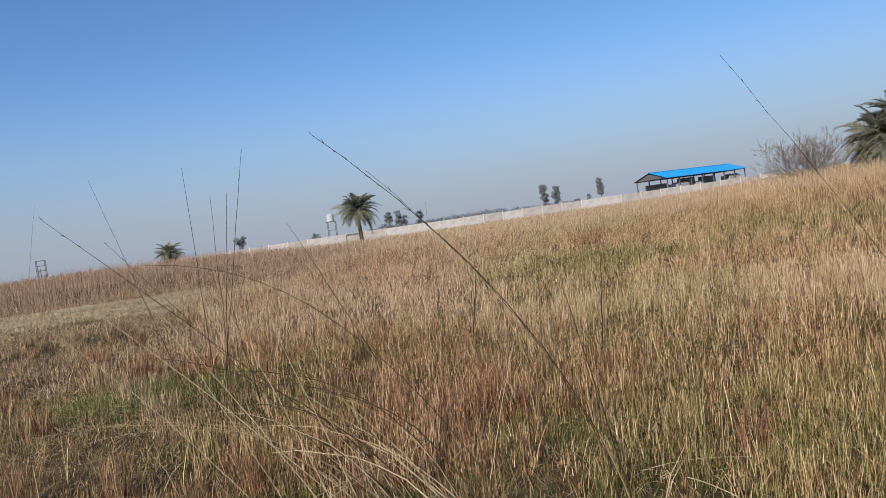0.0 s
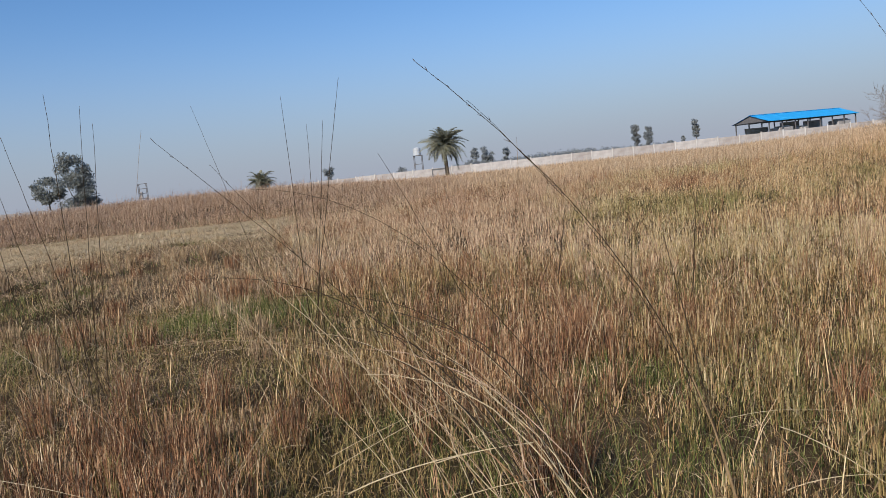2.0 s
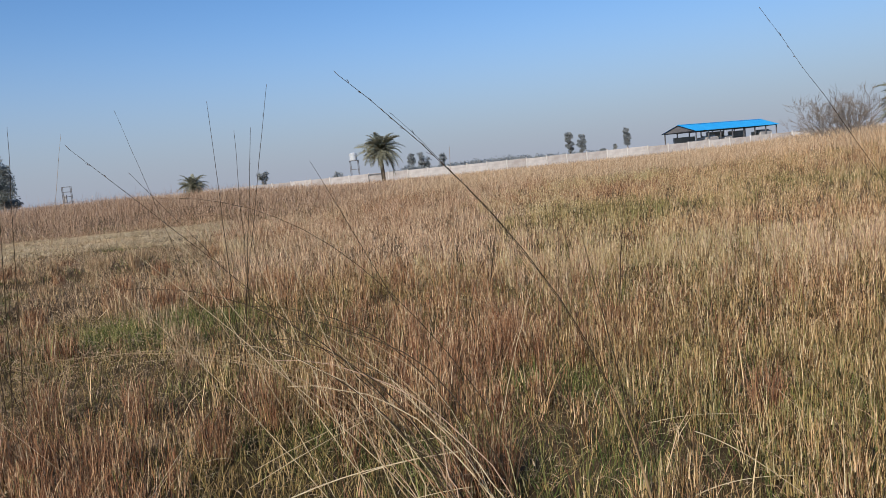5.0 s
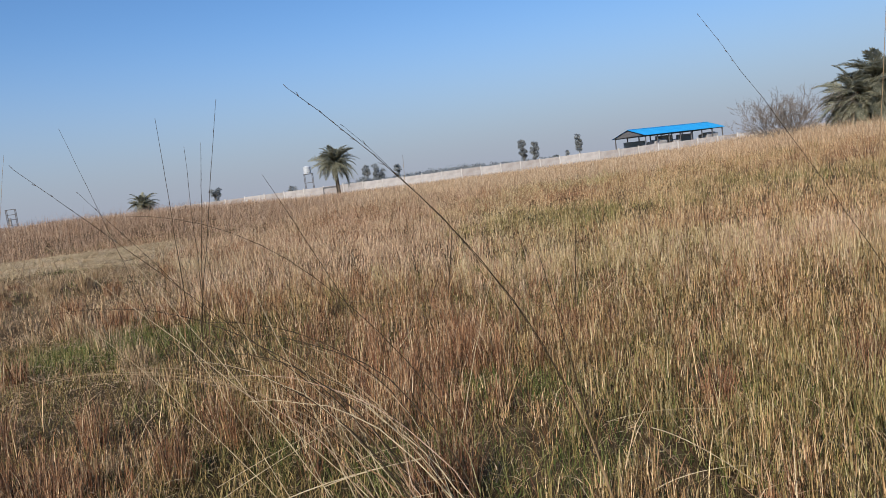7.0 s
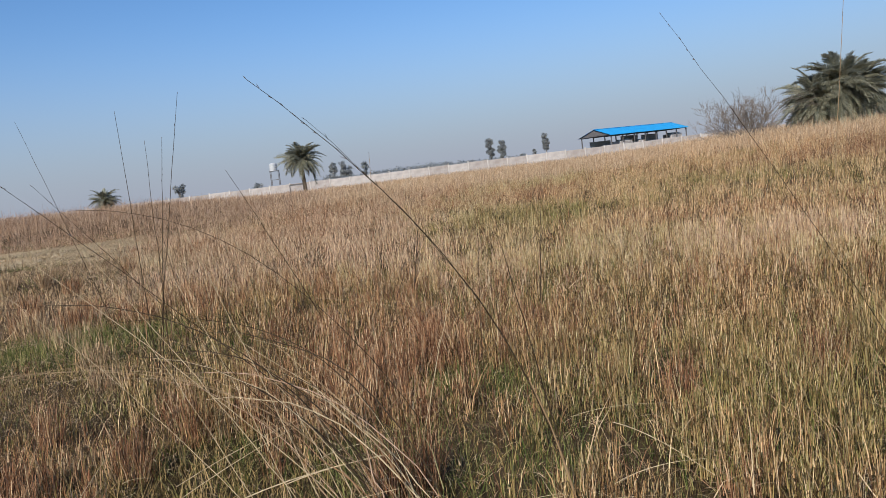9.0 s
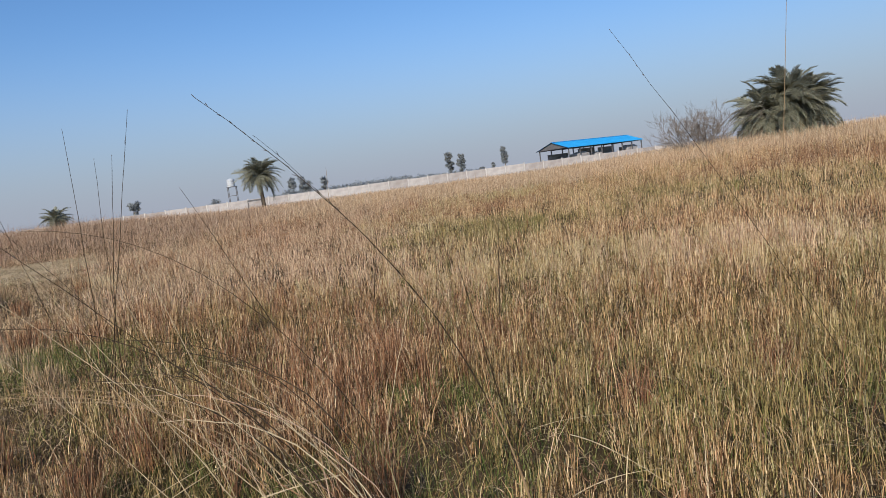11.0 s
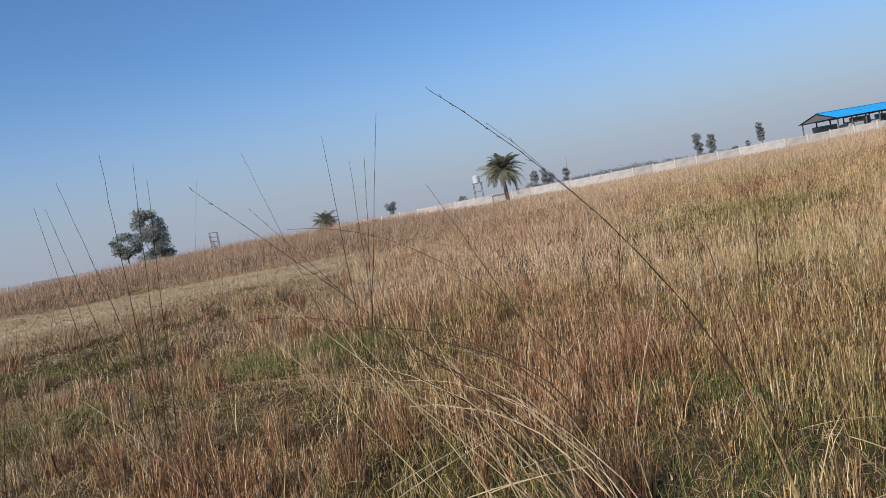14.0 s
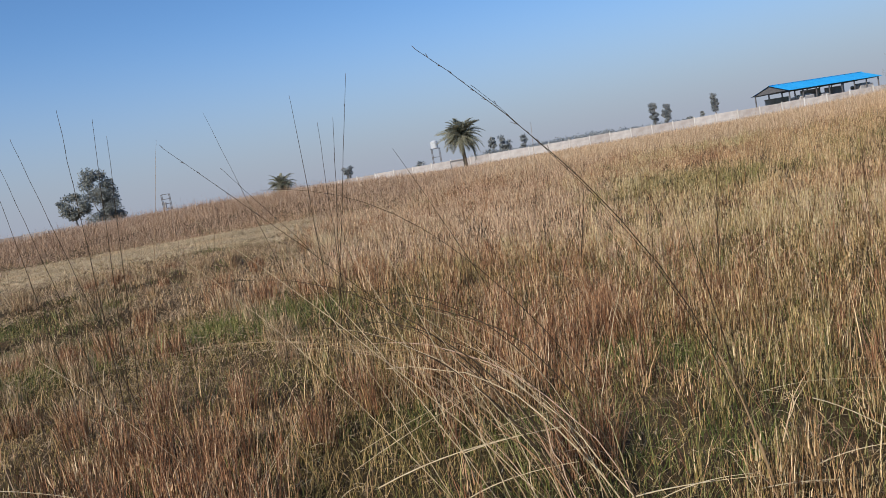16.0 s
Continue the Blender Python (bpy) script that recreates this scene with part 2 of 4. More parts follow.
def add_box(bm, size, centre, turn=0.0, bevel=0.0):
    r = bmesh.ops.create_cube(bm, size=1.0)
    bmesh.ops.scale(bm, vec=size, verts=r["verts"])
    if bevel:
        es = list({e for v in r["verts"] for e in v.link_edges})
        b = bmesh.ops.bevel(bm, geom=es, offset=bevel, segments=1, affect="EDGES")
        vs = list({v for f in b["faces"] for v in f.verts} | {v for v in r["verts"] if v.is_valid})
    else:
        vs = r["verts"]
    bmesh.ops.rotate(bm, cent=(0, 0, 0), matrix=Matrix.Rotation(turn, 3, "Z"), verts=vs)
    bmesh.ops.translate(bm, vec=centre, verts=vs)


def tube_arrays(points, radii, sides=5):
    """Corners and faces of a tube along points."""
    pts = np.array(points, dtype=float)
    tan = np.gradient(pts, axis=0)
    tan /= np.linalg.norm(tan, axis=1)[:, None] + 1e-9
    ref = np.array((0.31, 0.77, 0.55))
    u = np.cross(tan, ref)
    u /= np.linalg.norm(u, axis=1)[:, None] + 1e-9
    v = np.cross(tan, u)
    ang = np.arange(sides) * 2 * math.pi / sides
    ring = np.cos(ang)[None, :, None] * u[:, None, :] + np.sin(ang)[None, :, None] * v[:, None, :]
    verts = (pts[:, None, :] + ring * np.array(radii)[:, None, None]).reshape(-1, 3)
    i, j = np.meshgrid(np.arange(len(pts) - 1), np.arange(sides), indexing="ij")
    a, b = i * sides + j, i * sides + (j + 1) % sides
    return verts, np.stack([a, b, b + sides, a + sides], -1).reshape(-1, 4)


def join_arrays(chunks):
    vs, fs, n = [], [], 0
    for v, f in chunks:
        vs.append(v)
        fs.append(f + n)
        n += len(v)
    return np.concatenate(vs), np.concatenate(fs)


def blade_arrays(base, height, width, lean, face, segs=3, droop=None, tip=0.12):
    """Curved, tapering ribbons. base (n,3), lean (n,2): how far the tip leans, in heights; face: the ribbon's turn; droop: fall of the tip."""
    n = len(base)
    s = np.linspace(0, 1, segs + 1)
    droop = np.zeros(n) if droop is None else droop
    up = s[None, :] - droop[:, None] * s[None, :] ** 3
    bend = s[None, :] ** 1.6
    c = np.empty((n, segs + 1, 3))
    c[..., 0] = base[:, None, 0] + lean[:, None, 0] * height[:, None] * bend
    c[..., 1] = base[:, None, 1] + lean[:, None, 1] * height[:, None] * bend
    c[..., 2] = base[:, None, 2] + height[:, None] * up
    w = width[:, None] * (1 - (1 - tip) * s[None, :] ** 1.5) * 0.5
    off = np.stack([np.cos(face), np.sin(face), np.zeros(n)], -1)[:, None, :] * w[..., None]
    verts = np.stack([c - off, c + off], 2).reshape(-1, 3)
    k = np.arange(n)[:, None] * (segs + 1) * 2 + np.arange(segs)[None, :] * 2
    return verts, np.stack([k, k + 1, k + 3, k + 2], -1).reshape(-1, 4)


rng = np.random.default_rng(7)
EYE_XY = np.array((0.0, 0.35))


def smooth(a, b, x):
    t = np.clip((x - a) / (b - a), 0, 1)
    return t * t * (3 - 2 * t)


def wave(x, y, scale, seed):
    """Wide soft noise between about -1 and 1."""
    g = np.random.default_rng(seed)
    out = 0
    for k in range(6):
        a, p = g.uniform(0, 2 * math.pi, 2)
        f = scale * 2 ** (k * 0.45)
        out = out + np.sin((x * math.cos(a) + y * math.sin(a)) * f + p + 1.3 * np.sin((x * math.sin(a) - y * math.cos(a)) * f * 0.7 + p * 2)) / 2 ** (k * 0.35)
    return out / 2.6


def azimuth(x, y):
    return np.degrees(np.arctan2(x - EYE_XY[0], y - EYE_XY[1]))


def field_rise(x, y, r, az):
    """The field swells gently away from the path and falls again before the wall."""
    top = np.interp(az, [-90, -70, -47.5, -45, -41, -35, -26, -18, -9, -5, 9, 17, 24, 40, 90], [0, 0.0, 0.0, 0.36, 0.52, 0.64, 0.74, 0.74, 0.52, 0.50, 0.50, 0.55, 0.84, 0.86, 0])
    start, run = np.interp(az, [-21, -6], [34, 13]), np.interp(az, [-21, -6], [10, 27])
    return top * smooth(0, 1, np.clip((r - start) / run, 0, 1)) * (1 - smooth(84, 110, r))


def height_at(x, y):
    """The lie of the land: a slight swell, with two low banks on the west side."""
    x, y = np.asarray(x, float), np.asarray(y, float)
    r, az = np.hypot(x, y - 0.35), azimuth(x, y)
    h = 0.035 * wave(x, y, 0.8, 3) * smooth(1.5, 5, r) * (1 - smooth(60, 120, r))
    west = smooth(-20, -28, az) * (np.abs(az) < 100)
    v = -0.616 * x + 0.788 * y + 0.35 * wave(x, y, 0.5, 4)
    h = h + west * (1 - smooth(50, 90, r)) * (0.10 * smooth(10.9, 11.3, v) + 0.10 * smooth(14.3, 14.8, v) - 0.13 * smooth(8.2, 8.5, v))
    return h + field_rise(x, y, r, az)


# ---- ground ----
def build_ground():
    rings = np.concatenate([[0.0], np.geomspace(0.5, 3500, 270)])
    nseg = 240
    ang = np.arange(nseg) * 2 * math.pi / nseg
    X, Y = rings[:, None] * np.sin(ang)[None, :], 0.35 + rings[:, None] * np.cos(ang)[None, :]
    verts = np.stack([X, Y, height_at(X, Y)], -1).reshape(-1, 3)
    i, j = np.meshgrid(np.arange(len(rings) - 1), np.arange(nseg), indexing="ij")
    a, b = i * nseg + j, i * nseg + (j + 1) % nseg
    me = mesh_np("ground", verts, np.stack([a, b, b + nseg, a + nseg], -1).reshape(-1, 4), M_GROUND)
    me.polygons.foreach_set("use_smooth", np.ones(len(me.polygons), dtype=bool))
    tagged(new("ground", me), "flat dry soil with thin litter under the grass", "ground", kind="structure")


build_ground()


# ---- boundary wall ----
BAY = 3.0


def wall_pieces():
    bm = bmesh.new()
    for k in range(5):
        add_box(bm, (BAY - 0.16, 0.055 - 0.006 * (k % 2), 0.385), (0, 0, 0.10 + 0.39 * k + 0.19), bevel=0.012)
    panel = bpy.data.meshes.new("panel")
    bm.to_mesh(panel)
    bm.free()
    panel.materials.append(M_CONC)
    bm = bmesh.new()
    add_box(bm, (0.17, 0.17, 2.16), (0, 0, 1.08), bevel=0.02)
    add_box(bm, (0.21, 0.21, 0.05), (0, 0, 2.17), bevel=0.015)
    post = bpy.data.meshes.new("post")
    bm.to_mesh(post)
    bm.free()
    post.materials.append(M_POST)
    return panel, post


PANEL, POST = wall_pieces()


def boundary_wall(name, start, way, bays):
    a = math.atan2(way[1], way[0])
    wall = tagged(empty(name, pose(start[0], start[1], 0, 0, 0, math.degrees(a))), "pale precast concrete boundary wall with square posts", "wall", kind="structure")
    g = np.random.default_rng(int(abs(start[0])) + 5)
    for k in range(bays + 1):
        p = part("post", POST, M_POST, wall)
        p.location = (k * BAY, 0, g.uniform(-0.05, 0.03))
        p.rotation_euler = (g.normal(0, 0.008), g.normal(0, 0.008), 0)
        if k < bays:
            q = part("panel", PANEL, M_CONC, wall)
            q.location = ((k + 0.5) * BAY, 0.0, g.uniform(-0.07, 0.02))


CORNER = (-53.0, 115.0)
boundary_wall("wall_north", CORNER, (1, 0.0), 54)
boundary_wall("wall_west", (CORNER[0] - 0.743 * 28 * BAY, CORNER[1] - 0.669 * 28 * BAY), (0.743, 0.669), 28)


# ---- trees ----
def limb(p, q, r0, r1, bend=0.1, n=5, g=rng):
    p, q = np.array(p, float), np.array(q, float)
    s = np.linspace(0, 1, n)[:, None]
    side = g.normal(0, 1, 3) * np.linalg.norm(q - p) * bend
    return tube_arrays(p + (q - p) * s + side * np.sin(s * math.pi) * 0.5, np.linspace(r0, r1, n), 6)


def leaf_cloud(centres, radii, count, size, g):
    """Small leaf quads in clumps; each clump is thick near its rim and loose outside."""
    k = g.integers(0, len(centres), count)
    d = g.normal(0, 1, (count, 3))
    d /= np.linalg.norm(d, axis=1)[:, None]
    rad = np.clip(g.normal(0.75, 0.25, count), 0.05, 1.25)
    c = centres[k] + d * rad[:, None] * radii[k]
    u = g.normal(0, 1, (count, 3))
    u /= np.linalg.norm(u, axis=1)[:, None]
    w = np.cross(u, g.normal(0, 1, (count, 3)))
    w /= np.linalg.norm(w, axis=1)[:, None]
    s = size * g.uniform(0.6, 1.4, count)[:, None]
    a, b = u * s, w * s * 0.45
    verts = np.stack([c - a, c - b, c + a, c + b], 1).reshape(-1, 3)
    return verts, np.arange(count * 4).reshape(-1, 4)


def broadleaf(name, place, height, crown, first, count, size, seed, label, leaf=M_EUC, lean=0.0, trunks=1):
    """A tree with forked limbs and clumps of leaves. crown: half width, height where it begins; first: height of the first fork."""
    g = np.random.default_rng(seed)
    tree = tagged(empty(name, pose(*place)), label, "tree")
    half, low = crown
    nclump = 9 + int(height * 1.2)
    cz = g.uniform(low, height * 0.93, nclump)
    f = (cz - low) / (height - low)
    wide = half * np.sqrt(np.clip(1.05 - (2 * f - 0.95) ** 2, 0.1, 1))
    ang = g.uniform(0, 2 * math.pi, nclump)
    rr = wide * np.sqrt(g.uniform(0.05, 0.9, nclump))
    centres = np.stack([np.cos(ang) * rr + lean * cz / height, np.sin(ang) * rr, cz], -1)
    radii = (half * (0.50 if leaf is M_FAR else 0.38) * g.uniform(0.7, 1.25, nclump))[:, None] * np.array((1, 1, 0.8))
    chunks = []
    for t in range(trunks):
        off = np.array((0.25 * t * half, 0.1 * t, 0))
        top = np.array((lean * 0.6, 0, height * 0.72)) + off * 1.5
        fork = np.array((lean * first / height, 0, first)) + off
        r0 = 0.022 * height
        chunks.append(limb(off, fork, r0, r0 * 0.75, 0.03, 5, g))
        chunks.append(limb(fork, top, r0 * 0.75, r0 * 0.2, 0.06, 5, g))
        for c in centres[t::trunks]:
            s = g.uniform(0.1, 0.7)
            p = fork + (top - fork) * s
            chunks.append(limb(p, c, r0 * 0.4 * (1 - s * 0.6), r0 * 0.08, 0.12, 4, g))
    part("trunk", mesh_np("trunk", *join_arrays(chunks), M_BARK), M_BARK, tree)
    part("crown", mesh_np("crown", *leaf_cloud(centres, radii, count, size, g), leaf), leaf, tree)
    return tree


broadleaf("eucalyptus_tree", (-98.6, 150, 0), 13.7, (4.4, 1.6), 1.6, 9500, 0.26, 11, "broad eucalyptus tree with a ragged double crown", trunks=2)
broadleaf("eucalyptus_tree", (-106.2, 151, 0), 9.7, (3.0, 4.2), 3.0, 3500, 0.28, 12, "small eucalyptus tree with a low spreading crown", lean=-0.6)
broadleaf("acacia_tree", (-95.2, 95.5, 0), 8.2, (3.3, 3.6), 2.4, 7500, 0.24, 27, "round-headed tree with a thin leaning trunk by the wall", lean=0.5)
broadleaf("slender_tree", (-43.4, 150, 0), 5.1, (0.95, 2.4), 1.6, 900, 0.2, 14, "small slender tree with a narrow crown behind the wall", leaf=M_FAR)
broadleaf("far_tree", (45.2, 380, 0), 15.0, (1.9, 5), 4, 3600, 0.34, 15, "tall far tree with haze-painted leaves", leaf=M_FAR, lean=-0.5)
broadleaf("far_tree", (50.6, 380, 0), 13.2, (1.9, 4.6), 4, 3600, 0.34, 16, "tall far tree with haze-painted leaves", leaf=M_FAR, lean=0.3)
broadleaf("far_tree", (73.2, 380, 0), 14.4, (1.9, 6), 4.5, 3000, 0.34, 17, "thin-crowned far tree with haze-painted leaves", leaf=M_FAR)
broadleaf("far_tree", (67, 380, 0), 6.8, (1.1, 3), 2, 500, 0.35, 18, "low far tree with haze-painted leaves", leaf=M_FAR)
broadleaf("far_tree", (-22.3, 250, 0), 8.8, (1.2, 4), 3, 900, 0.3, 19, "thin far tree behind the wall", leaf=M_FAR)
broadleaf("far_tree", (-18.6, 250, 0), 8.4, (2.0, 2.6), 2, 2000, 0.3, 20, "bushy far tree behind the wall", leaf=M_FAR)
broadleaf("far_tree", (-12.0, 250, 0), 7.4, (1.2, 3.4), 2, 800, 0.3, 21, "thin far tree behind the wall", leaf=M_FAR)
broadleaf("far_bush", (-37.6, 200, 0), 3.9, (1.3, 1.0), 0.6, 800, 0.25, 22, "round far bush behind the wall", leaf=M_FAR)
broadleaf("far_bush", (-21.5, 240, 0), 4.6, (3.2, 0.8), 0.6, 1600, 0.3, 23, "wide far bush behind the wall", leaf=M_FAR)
broadleaf("far_bush", (60.5, 378, 0), 5.2, (1.6, 1.4), 1.0, 700, 0.35, 24, "small far bush with haze-painted leaves", leaf=M_FAR)


def far_woods():
    """A long low belt of trees at the horizon."""
    g = np.random.default_rng(30)
    n = 260
    x = g.uniform(-75, 95, n)
    top = np.interp(x, [-75, -20, 5, 30, 60, 95], [7.0, 8.2, 9.6, 9.4, 7.8, 6.6])
    z = g.uniform(0.8, 1, n) * top * g.uniform(0.65, 1.0, n)
    c = np.stack([x, 600 + g.uniform(-14, 14, n), z * 0.6], -1)
    rad = np.stack([g.uniform(2.0, 4.5, n), g.uniform(2, 4, n), z * 0.45], -1)
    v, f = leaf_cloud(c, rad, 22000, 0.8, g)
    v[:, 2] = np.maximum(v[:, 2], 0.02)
    tagged(new("far_woods", mesh_np("far_woods", v, f, M_FAR)), "long low belt of trees with haze-painted leaves at the horizon", "woods", kind="stuff")


far_woods()


# ---- palms ----
def frond_mesh(length, leaflet, count, arch, seed, dead=False):
    """One feather frond along +x that rises and arches over, with two rows of narrow leaflets."""
    g = np.random.default_rng(seed)
    s = np.linspace(0, 1, 10)
    mid = np.stack([length * (s - 0.18 * s ** 3), 0 * s, length * (0.10 * s - arch * s ** 2.1)], -1)
    chunks = [tube_arrays(mid, np.linspace(0.028, 0.006, 10), 4)]
    t = np.repeat(np.linspace(0.14, 0.99, count), 2)
    side = np.tile([1.0, -1.0], count)
    base = np.stack([np.interp(t, s, mid[:, k]) for k in range(3)], -1)
    ll = leaflet * np.clip(np.sin(np.clip(t, 0.12, 1) * math.pi * 0.85 + 0.3), 0.3, 1) * g.uniform(0.8, 1.1, len(t))
    d = np.stack([0.50 + 0.30 * t, side * g.uniform(0.65, 1.0, len(t)), g.uniform(-0.35, 0.40, len(t)) - 0.35 * dead - 0.6], -1)
    d /= np.linalg.norm(d, axis=1)[:, None]
    tipp = base + d * ll[:, None]
    midp = base + d * ll[:, None] * 0.5 + np.array((0, 0, 0.05)) * ll[:, None]
    w = np.cross(d, (0.2, 0, 1.0))
    w /= np.linalg.norm(w, axis=1)[:, None]
    tilt = g.uniform(-0.6, 0.6, len(t))
    w = w * np.cos(tilt)[:, None] + np.array((0, 0, 1.0)) * np.sin(tilt)[:, None]
    w *= 0.015
    v = np.stack([base - w * 0.6, base + w * 0.6, midp - w, midp + w, tipp - w * 0.15, tipp + w * 0.15], 1).reshape(-1, 3)
    k = np.arange(len(t))[:, None] * 6
    f = np.concatenate([k + np.array((0, 1, 3, 2)), k + np.array((2, 3, 5, 4))])
    chunks.append((v, f))
    mat = M_DEADFROND if dead else M_FROND
    return mesh_np("frond", *join_arrays(chunks), mat)


def palm(place, trunk_height, trunk_radius, frond_length, fronds, label, seed, lean=(0, 0), low=-25, high=80, dead=6, bend=1.0, fall=0.85):
    g = np.random.default_rng(seed)
    ground_z = float(height_at(place[0], place[1]))
    trunk_height -= ground_z
    tree = tagged(empty("date_palm", pose(place[0], place[1], ground_z - 0.03)), label, "palm")
    s = np.linspace(0, 1, 26)
    rad = trunk_radius * (1.15 - 0.25 * s) * (1 + 0.09 * (np.arange(26) % 2))
    rad[-6:] *= np.linspace(1.1, 1.7, 6)
    pts = np.stack([lean[0] * s ** 1.5, lean[1] * s ** 1.5, trunk_height * s], -1)
    part("trunk", mesh_np("trunk", *tube_arrays(pts, rad, 10), M_TRUNK), M_TRUNK, tree)
    kinds = [frond_mesh(frond_length, frond_length * 0.22, 90, a * bend, seed + k) for k, a in enumerate((0.50, 0.60, 0.72, 0.82))]
    old = frond_mesh(frond_length * 0.75, frond_length * 0.12, 24, 0.5, seed + 9, True)
    for k in range(fronds + dead):
        gone = k >= fronds
        q = (k + 0.5) / fronds
        rise = high - (high - low) * q ** fall + g.normal(0, 10) if not gone else g.uniform(-68, -35)
        me = old if gone else kinds[min(3, max(0, int(q * 4 + g.normal(0, 0.6))))]
        f = part("frond", me, M_FROND, tree, "dry brown hanging frond" if gone else "")
        f.location = (pts[-1][0], pts[-1][1], trunk_height - (0.15 * trunk_radius if not gone else 0.3))
        f.rotation_euler = Euler((radians(g.normal(0, 26)), radians(-rise), radians(k * 137.5 + g.normal(0, 8))))
        f.scale = [g.uniform(0.62, 1.08)] * 3
    return tree


palm((-9.6, 75, 0), 4.0, 0.17, 2.5, 96, "feathery date palm with a slim dark trunk in open grass", 40, (-0.1, 0), -18, 84, 4)
palm((-33.9, 88, 0), 2.55, 0.22, 2.0, 70, "small date palm half sunk in tall brush", 41, (0, 0), -28, 80, 4)
palm((21.2, 36, 0), 2.95, 0.30, 2.3, 190, "wide bushy date palm with a short hidden trunk", 42, (0.15, 0), -50, 84, 30, 1.0, 0.75)
palm((20.25, 36.2, 0), 2.45, 0.22, 1.95, 120, "low date palm sucker with drooping fronds beside the bushy palm", 43, (-0.1, 0), -40, 80, 20, 1.0, 0.8)
palm((22.3, 36.3, 0), 2.6, 0.24, 2.0, 120, "low date palm sucker with drooping fronds beside the bushy palm", 44, (0.1, 0), -40, 80, 20, 1.0, 0.8)


# ---- bare shrub ----
def bare_shrub(place, label, seed, spread, tall, stems):
    g = np.random.default_rng(seed)
    shrub = tagged(empty("bare_shrub", pose(*place)), label, "shrub")

    def grow(p, d, length, r, depth, out):
        n = 4
        s = np.linspace(0, 1, n)[:, None]
        d = d / np.linalg.norm(d)
        kink = g.normal(0, 0.10, 3) * length
        q = p + d * length
        out.append(tube_arrays(p + (q - p) * s + kink * np.sin(s * math.pi), np.linspace(r, r * 0.6, n), 4))
        if depth:
            for _ in range(3 if depth > 1 else 4):
                e = d + g.normal(0, 0.45, 3) + np.array((0, 0, 0.10))
                at = p + (q - p) * g.uniform(0.45, 1.0)
                grow(at, e, length * g.uniform(0.5, 0.8), r * 0.68, depth - 1, out)

    for k in range(stems):
        a = g.uniform(0, 2 * math.pi)
        o = g.uniform(0.15, 1.0)
        out = []
        d = np.array((math.cos(a) * o * spread, math.sin(a) * o * spread * 0.6, tall * g.uniform(0.6, 1.0)))
        grow(np.array((g.normal(0, 0.25), g.normal(0, 0.2), 0.0)), d, np.linalg.norm(d) * 0.45, 0.021, 4, out)
        part("stem", mesh_np("stem", *join_arrays(out), M_TWIG), M_TWIG, shrub)


bare_shrub((16.7, 36, 0.55), "leafless grey-brown thorny shrub beside the palm", 50, 3.5, 2.6, 24)


